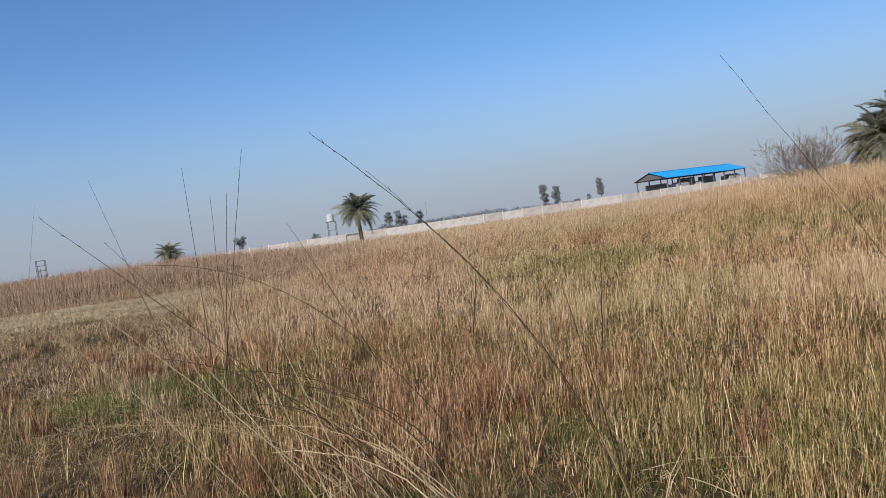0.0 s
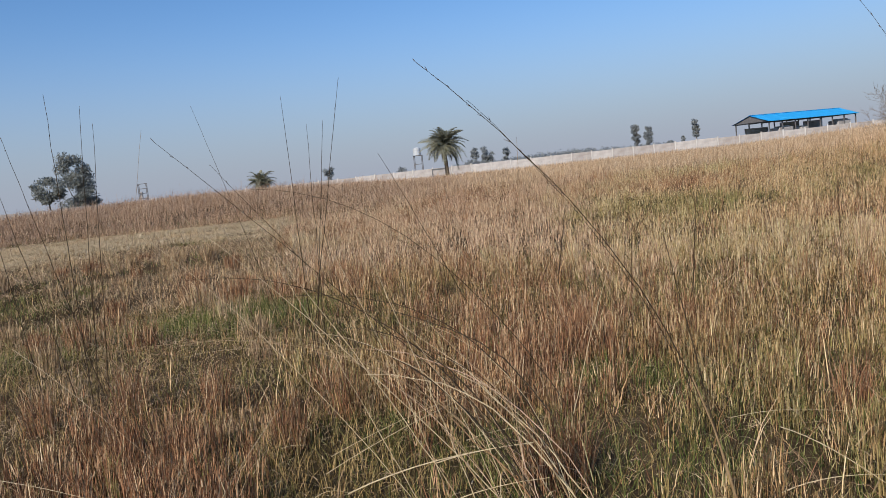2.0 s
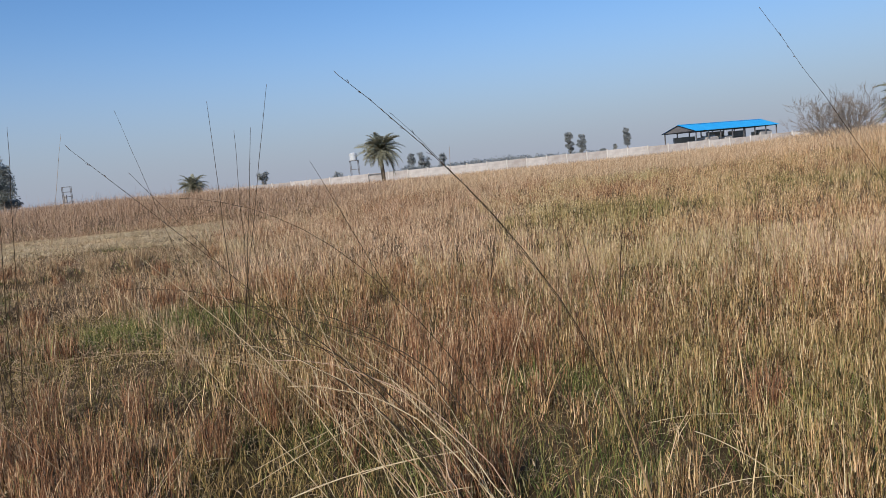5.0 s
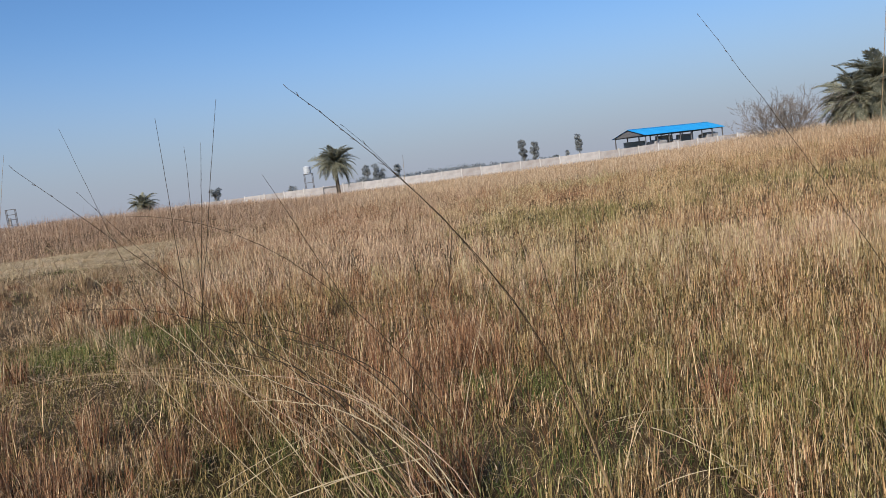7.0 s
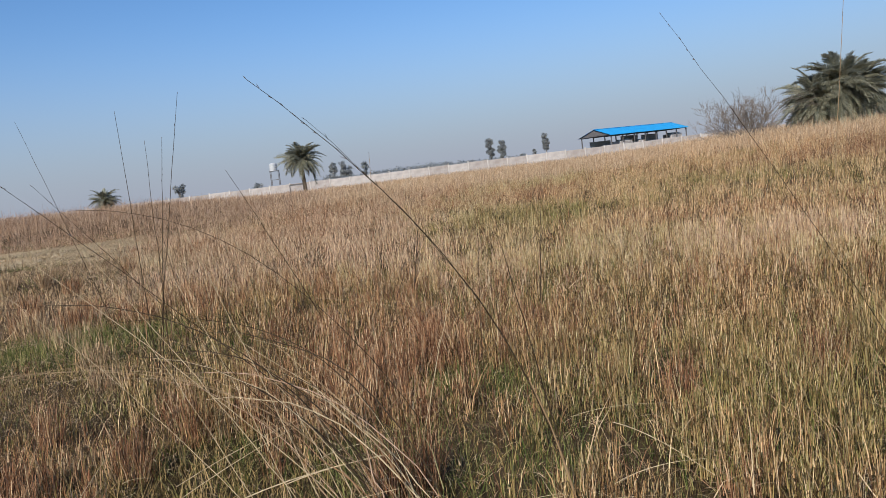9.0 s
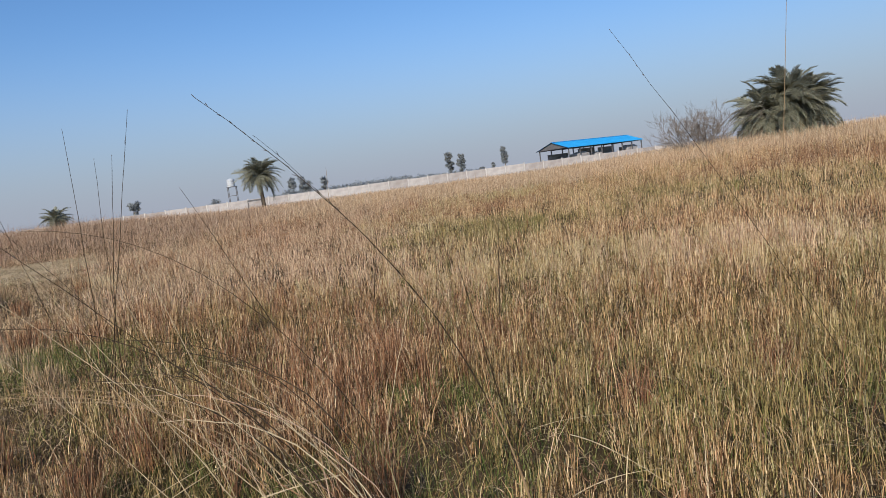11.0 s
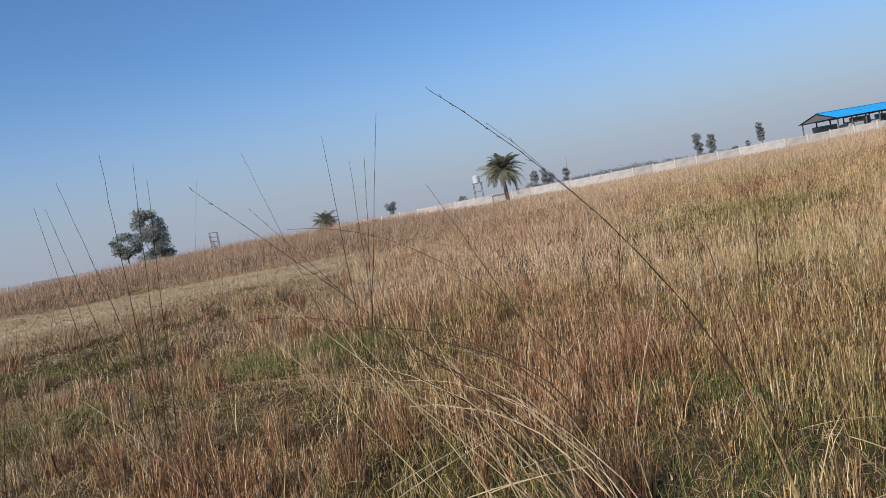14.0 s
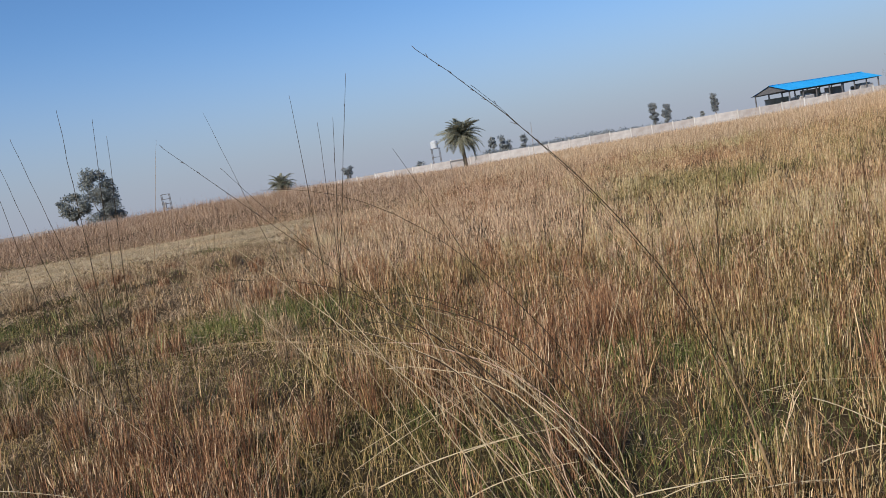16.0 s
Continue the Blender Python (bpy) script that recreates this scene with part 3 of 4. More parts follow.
# ---- shed ----
def shed():
    L, W, eave, ridge = 26.6, 7.5, 4.45, 5.75
    m = Matrix.Translation((42.0, 150.0, 0)) @ Matrix.Rotation(math.atan2(0.6, 0.8), 4, "Z")
    thing = tagged(empty("open_shed", m), "long open-sided shed with a bright blue metal gable roof", "shed")
    for side, label in ((0, ""), (1, "")):
        bm = bmesh.new()
        y0, y1 = (-0.5, W / 2) if side == 0 else (W + 0.5, W / 2)
        z0 = eave - 0.17
        n = 89
        rows = []
        for t, dz in ((0, 0), (1, 0)):
            for thick in (0.0, -0.05):
                rows.append([bm.verts.new((-0.6 + (L + 1.2) * k / (n - 1), y0 + (y1 - y0) * t, z0 + (ridge - z0) * t + thick + (0.035 if k % 2 else 0.0))) for k in range(n)])
        a, b, c, d = rows
        for k in range(n - 1):
            bm.faces.new((a[k], a[k + 1], c[k + 1], c[k]))
            bm.faces.new((b[k], d[k], d[k + 1], b[k + 1]))
            bm.faces.new((a[k], b[k], b[k + 1], a[k + 1]))
        part("roof_slope", bm, M_BLUE, thing, "bright blue corrugated sheet")
    bm = bmesh.new()
    add_box(bm, (L + 1.2, 0.4, 0.06), (L / 2, W / 2, ridge + 0.05), bevel=0.02)
    part("ridge_cap", bm, M_BLUE, thing)
    for x in (-0.3, L + 0.3):
        bm = bmesh.new()
        v = [bm.verts.new((x + o, y, z)) for o in (-0.04, 0.04) for y, z in ((-0.2, eave - 0.12), (W + 0.2, eave - 0.12), (W / 2, ridge - 0.1))]
        bm.faces.new(v[:3]), bm.faces.new(v[5:2:-1])
        for k in range(3):
            bm.faces.new((v[k], v[(k + 1) % 3], v[3 + (k + 1) % 3], v[3 + k]))
        part("gable_sheet", bm, M_STEEL, thing, "dark grey gable sheet")
    for k in range(8):
        for y in (0.0, W):
            bm = bmesh.new()
            add_box(bm, (0.2, 0.2, eave - 0.1), (k * L / 7, y, (eave - 0.1) / 2), bevel=0.02)
            part("post", bm, M_STEEL, thing)
        bm = bmesh.new()
        add_box(bm, (0.12, W, 0.2), (k * L / 7, W / 2, eave - 0.2))
        part("tie_beam", bm, M_STEEL, thing)
    for y in (0.0, W):
        bm = bmesh.new()
        add_box(bm, (L, 0.12, 0.22), (L / 2, y, eave - 0.12))
        part("eave_beam", bm, M_STEEL, thing)
    for x0, x1, h in ((2.2, 9.0, 3.4), (9.4, 12.2, 2.9), (12.8, 18.6, 4.0), (20.2, 26.2, 3.8)):
        bm = bmesh.new()
        add_box(bm, (x1 - x0, 0.2, h), ((x0 + x1) / 2, W - 0.25, h / 2), bevel=0.02)
        part("back_wall", bm, M_BLOCK, thing, "pale grey block wall")
    for k, (x, w, h) in enumerate(((5.5, 4.0, 2.9), (11.0, 2.4, 2.6), (23.5, 4.2, 3.2))):
        bm = bmesh.new()
        add_box(bm, (w, 2.2, h), (x, 1.5, h / 2), bevel=0.12)
        add_box(bm, (w * 0.7, 1.6, 0.3), (x + 0.2, 1.5, h + 0.12), bevel=0.1)
        ob = part("stored_stack", bm, M_GREYWALL, None)
        ob.matrix_world = m
        tagged(ob, "grey stack of stored goods under the shed roof", "stack")


shed()


# ---- water tank, gate frame, steel stand, hut ----
def water_tank():
    thing = tagged(empty("water_tank", pose(-20.75, 125, 0)), "white water tank on a thin steel stand behind the wall", "water tank")
    bm = bmesh.new()
    r = bmesh.ops.create_cone(bm, cap_ends=True, segments=20, radius1=0.62, radius2=0.62, depth=1.1)
    bmesh.ops.translate(bm, vec=(0, 0, 5.15), verts=bm.verts)
    for z in (4.85, 5.15, 5.45):
        q = bmesh.ops.create_cone(bm, cap_ends=True, segments=20, radius1=0.66, radius2=0.66, depth=0.07)
        bmesh.ops.translate(bm, vec=(0, 0, z), verts=q["verts"])
    tank = part("tank", bm, M_TANK, thing)
    bm = bmesh.new()
    q = bmesh.ops.create_cone(bm, cap_ends=True, segments=16, radius1=0.6, radius2=0.22, depth=0.18)
    bmesh.ops.translate(bm, vec=(0, 0, 5.79), verts=q["verts"])
    part("lid", bm, M_TANK, tank)
    for x in (-0.55, 0.75):
        for y in (-0.5, 0.5):
            bm = bmesh.new()
            add_box(bm, (0.09, 0.09, 4.58), (x, y, 2.29))
            part("leg", bm, M_STEEL, thing)
    for z in (1.6, 3.1, 4.52):
        bm = bmesh.new()
        add_box(bm, (1.5, 1.2, 0.07), (0.1, 0, z)) if z > 4 else add_box(bm, (1.4, 0.07, 0.09), (0.1, -0.5, z))
        part("platform" if z > 4 else "brace", bm, M_STEEL, thing)


def gate_frame():
    thing = tagged(empty("goal_frame", pose(-15.5, 112.5, 0)), "dark rectangular steel frame in front of the wall", "frame")
    for x in (-1.15, 1.15):
        bm = bmesh.new()
        add_box(bm, (0.12, 0.12, 1.9), (x, 0, 0.95), bevel=0.01)
        part("post", bm, M_STEEL, thing)
    bm = bmesh.new()
    add_box(bm, (2.42, 0.14, 0.24), (0, 0, 1.86), bevel=0.01)
    part("crossbar", bm, M_STEEL, thing)


def steel_stand():
    thing = tagged(empty("steel_stand", pose(-78.3, 140, 0, 0, 0, 20)), "dark open steel frame tower standing in the brush", "tower")
    for x in (-0.75, 0.75):
        for y in (-0.6, 0.6):
            bm = bmesh.new()
            add_box(bm, (0.11, 0.11, 5.5), (x, y, 2.75))
            part("leg", bm, M_STEEL, thing)
    for z in (1.2, 2.6, 3.6, 4.5, 5.45):
        for y in (-0.6, 0.6):
            bm = bmesh.new()
            add_box(bm, (1.61, 0.07, 0.09), (0, y, z))
            part("rail", bm, M_STEEL, thing)
    bm = bmesh.new()
    add_box(bm, (0.5, 0.8, 1.5), (-0.42, 0, 3.2), bevel=0.03)
    part("box", bm, M_GREYWALL, thing, "grey cabinet fixed to the frame")


def low_hut():
    thing = tagged(empty("low_hut", pose(-71.2, 140, 0, 0, 0, 12)), "low dark hut roof showing over the brush", "hut")
    bm = bmesh.new()
    add_box(bm, (1.3, 1.2, 1.9), (0, 0, 0.95), bevel=0.03)
    part("wall", bm, M_GREYWALL, thing)
    bm = bmesh.new()
    v = [bm.verts.new(p) for p in ((-0.8, -0.8, 1.9), (0.8, -0.8, 1.9), (0.8, 0.8, 1.9), (-0.8, 0.8, 1.9), (-0.5, 0, 2.35), (0.5, 0, 2.35))]
    for k in ((0, 1, 5, 4), (1, 2, 5), (2, 3, 4, 5), (3, 0, 4), (3, 2, 1, 0)):
        bm.faces.new([v[i] for i in k])
    part("roof", bm, M_STEEL, thing)


def utility_pole():
    thing = tagged(empty("utility_pole", pose(-72.8, 68.9, 0)), "thin grey pole with a dark painted foot before the wall", "pole")
    part("shaft", mesh_np("shaft", *tube_arrays([(0, 0, 0), (0, 0, 2.25), (0, 0, 4.5)], (0.10, 0.085, 0.065), 8), M_POST), M_POST, thing)
    part("foot", mesh_np("foot", *tube_arrays([(0, 0, 0), (0, 0, 1.1), (0, 0, 2.2)], (0.115, 0.11, 0.10), 8), M_STEEL), M_STEEL, thing, "dark painted foot")
    bm = bmesh.new()
    add_box(bm, (0.7, 0.14, 0.14), (0, 0, 4.25), bevel=0.02)
    part("cross_arm", bm, M_STEEL, thing)


utility_pole()
water_tank(), gate_frame(), steel_stand(), low_hut()


# ---- tall seed stalks and fallen straw near the path ----
def arc(base, tip, sag, n=14):
    """Points from base to tip; sag: how far the middle bulges up from the straight line."""
    b, t = np.array(base, float), np.array(tip, float)
    s = np.linspace(0, 1, n)[:, None]
    p = b + (t - b) * s
    p[:, 2] += (4 * sag * s * (1 - s) * (1 - 0.35 * (s - 0.5)))[:, 0]
    return p


def stalk(base, tip, sag=0.0, radius=0.0022, material=M_STALK, seeds=0, label="tall thin dry grass stalk with a bare tip", seed=0, group="tall stalks"):
    g = np.random.default_rng(seed + 100)
    base = (base[0], base[1], float(height_at(base[0], base[1])) - 0.01)
    thing = tagged(empty("grass_stalk", pose(*base)), label, "grass stalk", group)
    pts = arc((0, 0, 0), np.array(tip) - np.array(base), sag)
    pts[1:-1, :2] += g.normal(0, 0.0018, (len(pts) - 2, 2))
    part("stem", mesh_np("stem", *tube_arrays(pts, np.linspace(radius, radius * 0.35, len(pts)), 5), material), material, thing)
    if seeds:
        chunks = []
        for k in range(seeds):
            s = 1 - 0.35 * k / seeds * g.uniform(0.8, 1.1)
            i = s * (len(pts) - 1)
            p = pts[int(i)] if i >= len(pts) - 1 else pts[int(i)] + (pts[int(i) + 1] - pts[int(i)]) * (i % 1)
            d = (pts[-1] - pts[-4]) / np.linalg.norm(pts[-1] - pts[-4]) + g.normal(0, 0.13, 3)
            L = g.uniform(0.009, 0.020)
            chunks.append(tube_arrays(np.stack([p, p + d * L * 0.5, p + d * L]), (0.0007, 0.0016, 0.0004), 4))
        part("seed_head", mesh_np("seed_head", *join_arrays(chunks), M_SEED), M_SEED, thing)["kind"] = "stuff"
    return thing

SPARSE = "tall thin dry grass stalk with a sparse seed head"
stalk((-0.21, 3.48), (-1.39, 2.9, 1.44), 0.03, 0.0021, M_STALK, 8, 'long leaning dark stalk with a thin seed head', 1)
stalk((-0.44, 3.52), (-1.28, 3.1, 1.34), 0.03, 0.0016, M_STALK, 6, 'long leaning dark stalk with a thin seed head', 2)
stalk((0.12, 3.2), (-1.18, 3.2, 1.24), 0.34, 0.0019, M_STALK, 3, 'arching dark stalk bowed over the grass', 3)
stalk((-1.55, 4.6), (-1.14, 4.6, 1.81), 0, 0.0032, M_STALK, 4, SPARSE, 6)
stalk((-1.53, 4.7), (-1.29, 4.7, 1.59), 0, 0.0032, M_STALK, 12, 'tall thin stalk with a fluffy broken seed head', 7)
stalk((-1.48, 4.8), (-1.42, 4.8, 1.59), 0, 0.003, M_STALK, 3, SPARSE, 8)
stalk((-1.48, 4.6), (-1.49, 4.6, 1.75), 0.02, 0.0032, M_STALK, 5, SPARSE, 9)
stalk((-2.81, 4.4), (-2.82, 4.4, 1.9), 0.02, 0.0035, M_STALK, 5, SPARSE, 10)
stalk((-2.78, 4.4), (-2.61, 4.4, 1.81), 0.0, 0.0032, M_STALK, 4, SPARSE, 11)
stalk((-2.84, 4.6), (-2.67, 4.6, 1.73), 0, 0.0032, M_STALK, 4, SPARSE, 12)
stalk((-2.85, 4.6), (-3.31, 4.6, 1.82), 0.03, 0.0032, M_STALK, 6, SPARSE, 13)
stalk((-3.04, 4.6), (-3.43, 4.6, 1.68), 0.03, 0.0032, M_STALK, 6, SPARSE, 14)
stalk((-2.13, 6.0), (-2.7, 6.0, 1.94), 0.02, 0.0027, M_STALK, 5, SPARSE, 15)
stalk((-3.59, 6.0), (-3.14, 6.0, 1.8), 0, 0.0027, M_TAN, 3, SPARSE, 16)
stalk((-3.27, 4.6), (-3.51, 4.6, 1.7), 0.03, 0.003, M_STALK, 6, SPARSE, 17)
stalk((2.26, 3.6), (1.22, 3.6, 1.77), 0.05, 0.0019, M_STALK, 10, 'long leaning dark stalk with a beaded seed head', 18)
stalk((2.76, 5.2), (3.01, 5.2, 2.09), 0, 0.0041, M_TAN, 4, SPARSE, 19)
stalk((0.51, 3.0), (0.35, 3.0, 0.93), 0.03, 0.0032, M_STALK, 0, 'thick dark dead stalk in the straw', 20)
stalk((1.03, 6.5), (1.12, 6.5, 0.79), 0, 0.0068, M_STALK, 8, 'stout dark stalk with a dense seed head', 21)
stalk((-0.02, 7.5), (0.12, 7.5, 0.77), 0, 0.0068, M_STALK, 8, 'stout dark stalk with a dense seed head', 22)
stalk((1.4, 6.5), (1.71, 6.5, 1.0), 0, 0.0054, M_TAN, 3, SPARSE, 23)
stalk((-0.04, 3.6), (0.23, 3.6, 0.85), 0.02, 0.0024, M_BLEACHED, 0, 'pale upright dry blade', 24)
stalk((-0.23, 2.9), (-1.33, 2.9, 1.17), 0.05, 0.002, M_BLEACHED, 0, 'pale leaning dry blade', 25)
stalk((-0.4, 2.9), (-1.06, 2.9, 1.1), 0.04, 0.002, M_BLEACHED, 0, 'pale leaning dry blade', 26)
stalk((-0.33, 2.8), (-0.69, 2.8, 1.13), 0.03, 0.002, M_BLEACHED, 0, 'pale leaning dry blade', 27)
stalk((-1.19, 4.6), (-1.35, 4.6, 1.12), 0, 0.0027, M_STALK, 3, SPARSE, 28)
stalk((0.73, 7.0), (-0.3, 7.0, 1.01), 0.05, 0.0041, M_TAN, 3, SPARSE, 29)
stalk((-0.71, 6.5), (-1.37, 6.5, 1.43), 0.02, 0.0041, M_STALK, 3, SPARSE, 30)
stalk((-0.36, 8.0), (-0.28, 8.0, 1.48), 0, 0.0041, M_TAN, 3, SPARSE, 31)


def straw(a, b, sag, width, material, label, name="fallen_straw", category="straw", group="fallen straws"):
    """A flat dry culm between two points, bulging up by sag."""
    pts = arc(a, b, sag, 9)
    d = np.gradient(pts, axis=0)
    side = np.cross(d, (0.25, -0.55, 0.8))
    side /= np.linalg.norm(side, axis=1)[:, None]
    w = width * np.linspace(1.0, 0.25, 9)[:, None] * 0.5
    up = np.array((0, 0, 1.0)) * width * 0.18
    v = np.stack([pts - side * w, pts + up, pts + side * w, pts - up], 1).reshape(-1, 3)
    i, j = np.meshgrid(np.arange(8), np.arange(4), indexing="ij")
    p, q = i * 4 + j, i * 4 + (j + 1) % 4
    ob = new(name, mesh_np(name, v - pts[0], np.stack([p, q, q + 4, p + 4], -1).reshape(-1, 4), material))
    ob.location = pts[0]
    return tagged(ob, label, category, group)


PALE_STRAW = "pale bleached straw lying across the grass"
straw((-0.97, 3.06, 0.12), (-0.22, 3.36, 0.38), 0.02, 0.0037, M_BLEACHED, PALE_STRAW)
straw((-0.93, 3.03, 0.2), (-0.23, 3.34, 0.38), 0.02, 0.0031, M_BLEACHED, PALE_STRAW)
straw((-0.81, 2.8, 0.15), (-0.14, 2.8, 0.3), 0.03, 0.0068, M_BLEACHED, PALE_STRAW)
straw((-0.5, 2.86, 0.22), (-0.15, 2.79, 0.3), 0.01, 0.005, M_BLEACHED, PALE_STRAW)
straw((0.66, 2.89, 0.27), (0.84, 2.45, 0.23), 0.02, 0.008, M_BLEACHED, PALE_STRAW)
straw((0.59, 2.66, 0.15), (0.89, 2.64, 0.2), 0.02, 0.0043, M_BLEACHED, PALE_STRAW)
straw((0.04, 2.62, 0.12), (0.43, 2.62, 0.15), 0.01, 0.0056, M_BLEACHED, PALE_STRAW)
straw((0.11, 2.58, 0.12), (0.42, 2.62, 0.16), 0.02, 0.0043, M_BLEACHED, PALE_STRAW)
straw((0.41, 2.6, 0.12), (0.7, 2.6, 0.12), 0.01, 0.0043, M_BLEACHED, PALE_STRAW)
straw((-1.31, 2.77, 0.1), (-1.13, 3.36, 0.42), 0.02, 0.0031, M_BLEACHED, PALE_STRAW)
straw((-2.5, 3.03, 0.2), (-1.54, 2.72, 0.15), 0.02, 0.0037, M_BLEACHED, PALE_STRAW)
straw((-3.08, 4.15, 0.5), (-1.65, 3.1, 0.15), 0.02, 0.0031, M_BLEACHED, PALE_STRAW)
straw((-2.26, 4.49, 0.3), (-0.69, 3.5, 0.4), 0.07, 0.0019, M_BLEACHED, PALE_STRAW)
straw((-2.46, 4.84, 0.3), (-0.85, 3.7, 0.4), 0.06, 0.0019, M_BLEACHED, PALE_STRAW)
straw((-1.33, 3.52, 0.06), (-1.21, 3.52, 0.07), 0.01, 0.0043, M_BLEACHED, PALE_STRAW)
straw((-0.8, 6.57, 0.3), (0.0, 5.44, 0.3), 0.02, 0.0037, M_BLEACHED, PALE_STRAW)
straw((0.57, 3.2, 0.2), (0.95, 3.05, 0.25), 0.02, 0.0025, M_BLEACHED, PALE_STRAW)
straw((-0.97, 2.76, 0.1), (-0.79, 2.74, 0.18), 0.04, 0.0037, M_BLEACHED, PALE_STRAW)
straw((-0.46, 3.39, 0.1), (-0.07, 3.23, 0.2), 0.02, 0.0037, M_BLEACHED, PALE_STRAW)
straw((-0.5, 2.75, 0.1), (-0.1, 2.55, 0.28), 0.02, 0.0062, M_BLEACHED, PALE_STRAW)
straw((-1.31, 2.79, 0.08), (-1.24, 2.79, 0.1), 0.03, 0.0043, M_BLEACHED, PALE_STRAW)


def bow(root, knee, tip, end=1.0, n=14):
    """A culm that rises from root towards knee and bends over to tip; end: how much of it is left."""
    a, b, c = (np.array(p, float) for p in (root, knee, tip))
    t = np.linspace(0, end, n)[:, None]
    return a * (1 - t) ** 2 + b * 2 * t * (1 - t) + c * t * t


def bowed_stalk(root, knee, tip, radius, material, label, beads=0, sheath=0.0, seed=0):
    """A long bent stalk; beads: seeds along its tip; sheath: share of its length wrapped in a thicker dry leaf."""
    g = np.random.default_rng(seed + 300)
    root = (root[0], root[1], float(height_at(root[0], root[1])) - 0.01)
    thing = tagged(empty("grass_stalk", pose(*root)), label, "grass stalk", "tall stalks")
    pts = bow(root, knee, tip, 1.0, 22) - np.array(root)
    pts[1:-1] += g.normal(0, 0.0012, (20, 3))
    part("stem", mesh_np("stem", *tube_arrays(pts, np.linspace(radius, radius * 0.3, 22), 5), material), material, thing)
    if sheath:
        k = int(22 * sheath)
        part("leaf_sheath", mesh_np("leaf_sheath", *tube_arrays(pts[:k] + (0.002, 0.001, 0), np.linspace(radius * 2.1, radius * 1.2, k) * (1 + 0.15 * (np.arange(k) % 3 == 0)), 6), M_TAN), M_TAN, thing, "dry tan leaf sheath")
    if beads:
        chunks = []
        for k in range(beads):
            p = bow((0, 0, 0), np.array(knee) - root, np.array(tip) - root, 1 - 0.30 * k / beads, 2)[-1]
            d = pts[-1] - pts[-4]
            d = d / np.linalg.norm(d) + g.normal(0, 0.2, 3)
            L = g.uniform(0.012, 0.024)
            chunks.append(tube_arrays(np.stack([p, p + d * L * 0.5, p + d * L]), (0.0006, 0.0013, 0.0003), 4))
        part("seed_head", mesh_np("seed_head", *join_arrays(chunks), M_SEED), M_SEED, thing)["kind"] = "stuff"


bowed_stalk((0.47, 2.62), (0.38, 2.68, 0.85), (-0.33, 2.3, 1.51), 0.0026, M_STALK, "long leaning dark stalk with a beaded seed head", 16, 0.38, 0)
bowed_stalk((-0.08, 2.60), (-0.43, 2.90, 0.97), (-1.61, 3.4, 0.88), 0.0030, M_STALK, "long fallen dark stalk bowed over the grass", 0, 0, 1)
bowed_stalk((-0.03, 2.65), (-0.10, 2.91, 0.88), (-1.14, 3.2, 0.80), 0.0026, M_STALK, "long fallen dark stalk bowed over the grass", 0, 0, 2)
bowed_stalk((-0.08, 2.58), (-0.31, 2.66, 0.69), (-1.01, 3.1, 0.68), 0.0042, M_STALK, "thick fallen dark stalk bowed over the grass", 0, 0, 3)
bowed_stalk((-0.06, 2.60), (-0.30, 2.70, 0.77), (-0.86, 3.0, 0.70), 0.0034, M_STALK, "thick fallen dark stalk bowed over the grass", 0, 0, 4)
bowed_stalk((0.52, 3.25), (0.38, 3.10, 0.72), (-0.22, 2.5, 1.41), 0.0018, M_STALK, "thin leaning stalk beside the beaded one", 7, 0, 11)
bowed_stalk((-0.15, 2.75), (-0.50, 3.00, 0.90), (-2.19, 3.25, 0.58), 0.0021, M_TAN, "thin tan culm arching low over the grass", 0, 0, 6)
bowed_stalk((-0.20, 2.80), (-0.50, 3.05, 0.84), (-1.75, 3.3, 0.60), 0.0016, M_TAN, "thin tan culm arching low over the grass", 0, 0, 7)
bowed_stalk((-0.42, 2.80), (-0.62, 2.92, 0.62), (-0.92, 3.1, 1.13), 0.0016, M_BLEACHED, "thin pale culm leaning over the fallen clump", 0, 0, 8)
bowed_stalk((-0.55, 2.90), (-0.86, 3.00, 0.62), (-1.25, 3.2, 1.20), 0.0015, M_BLEACHED, "thin pale culm leaning over the fallen clump", 0, 0, 9)
bowed_stalk((-0.60, 3.00), (-1.20, 3.20, 0.74), (-1.90, 3.4, 1.19), 0.0015, M_BLEACHED, "thin pale culm leaning over the fallen clump", 0, 0, 10)


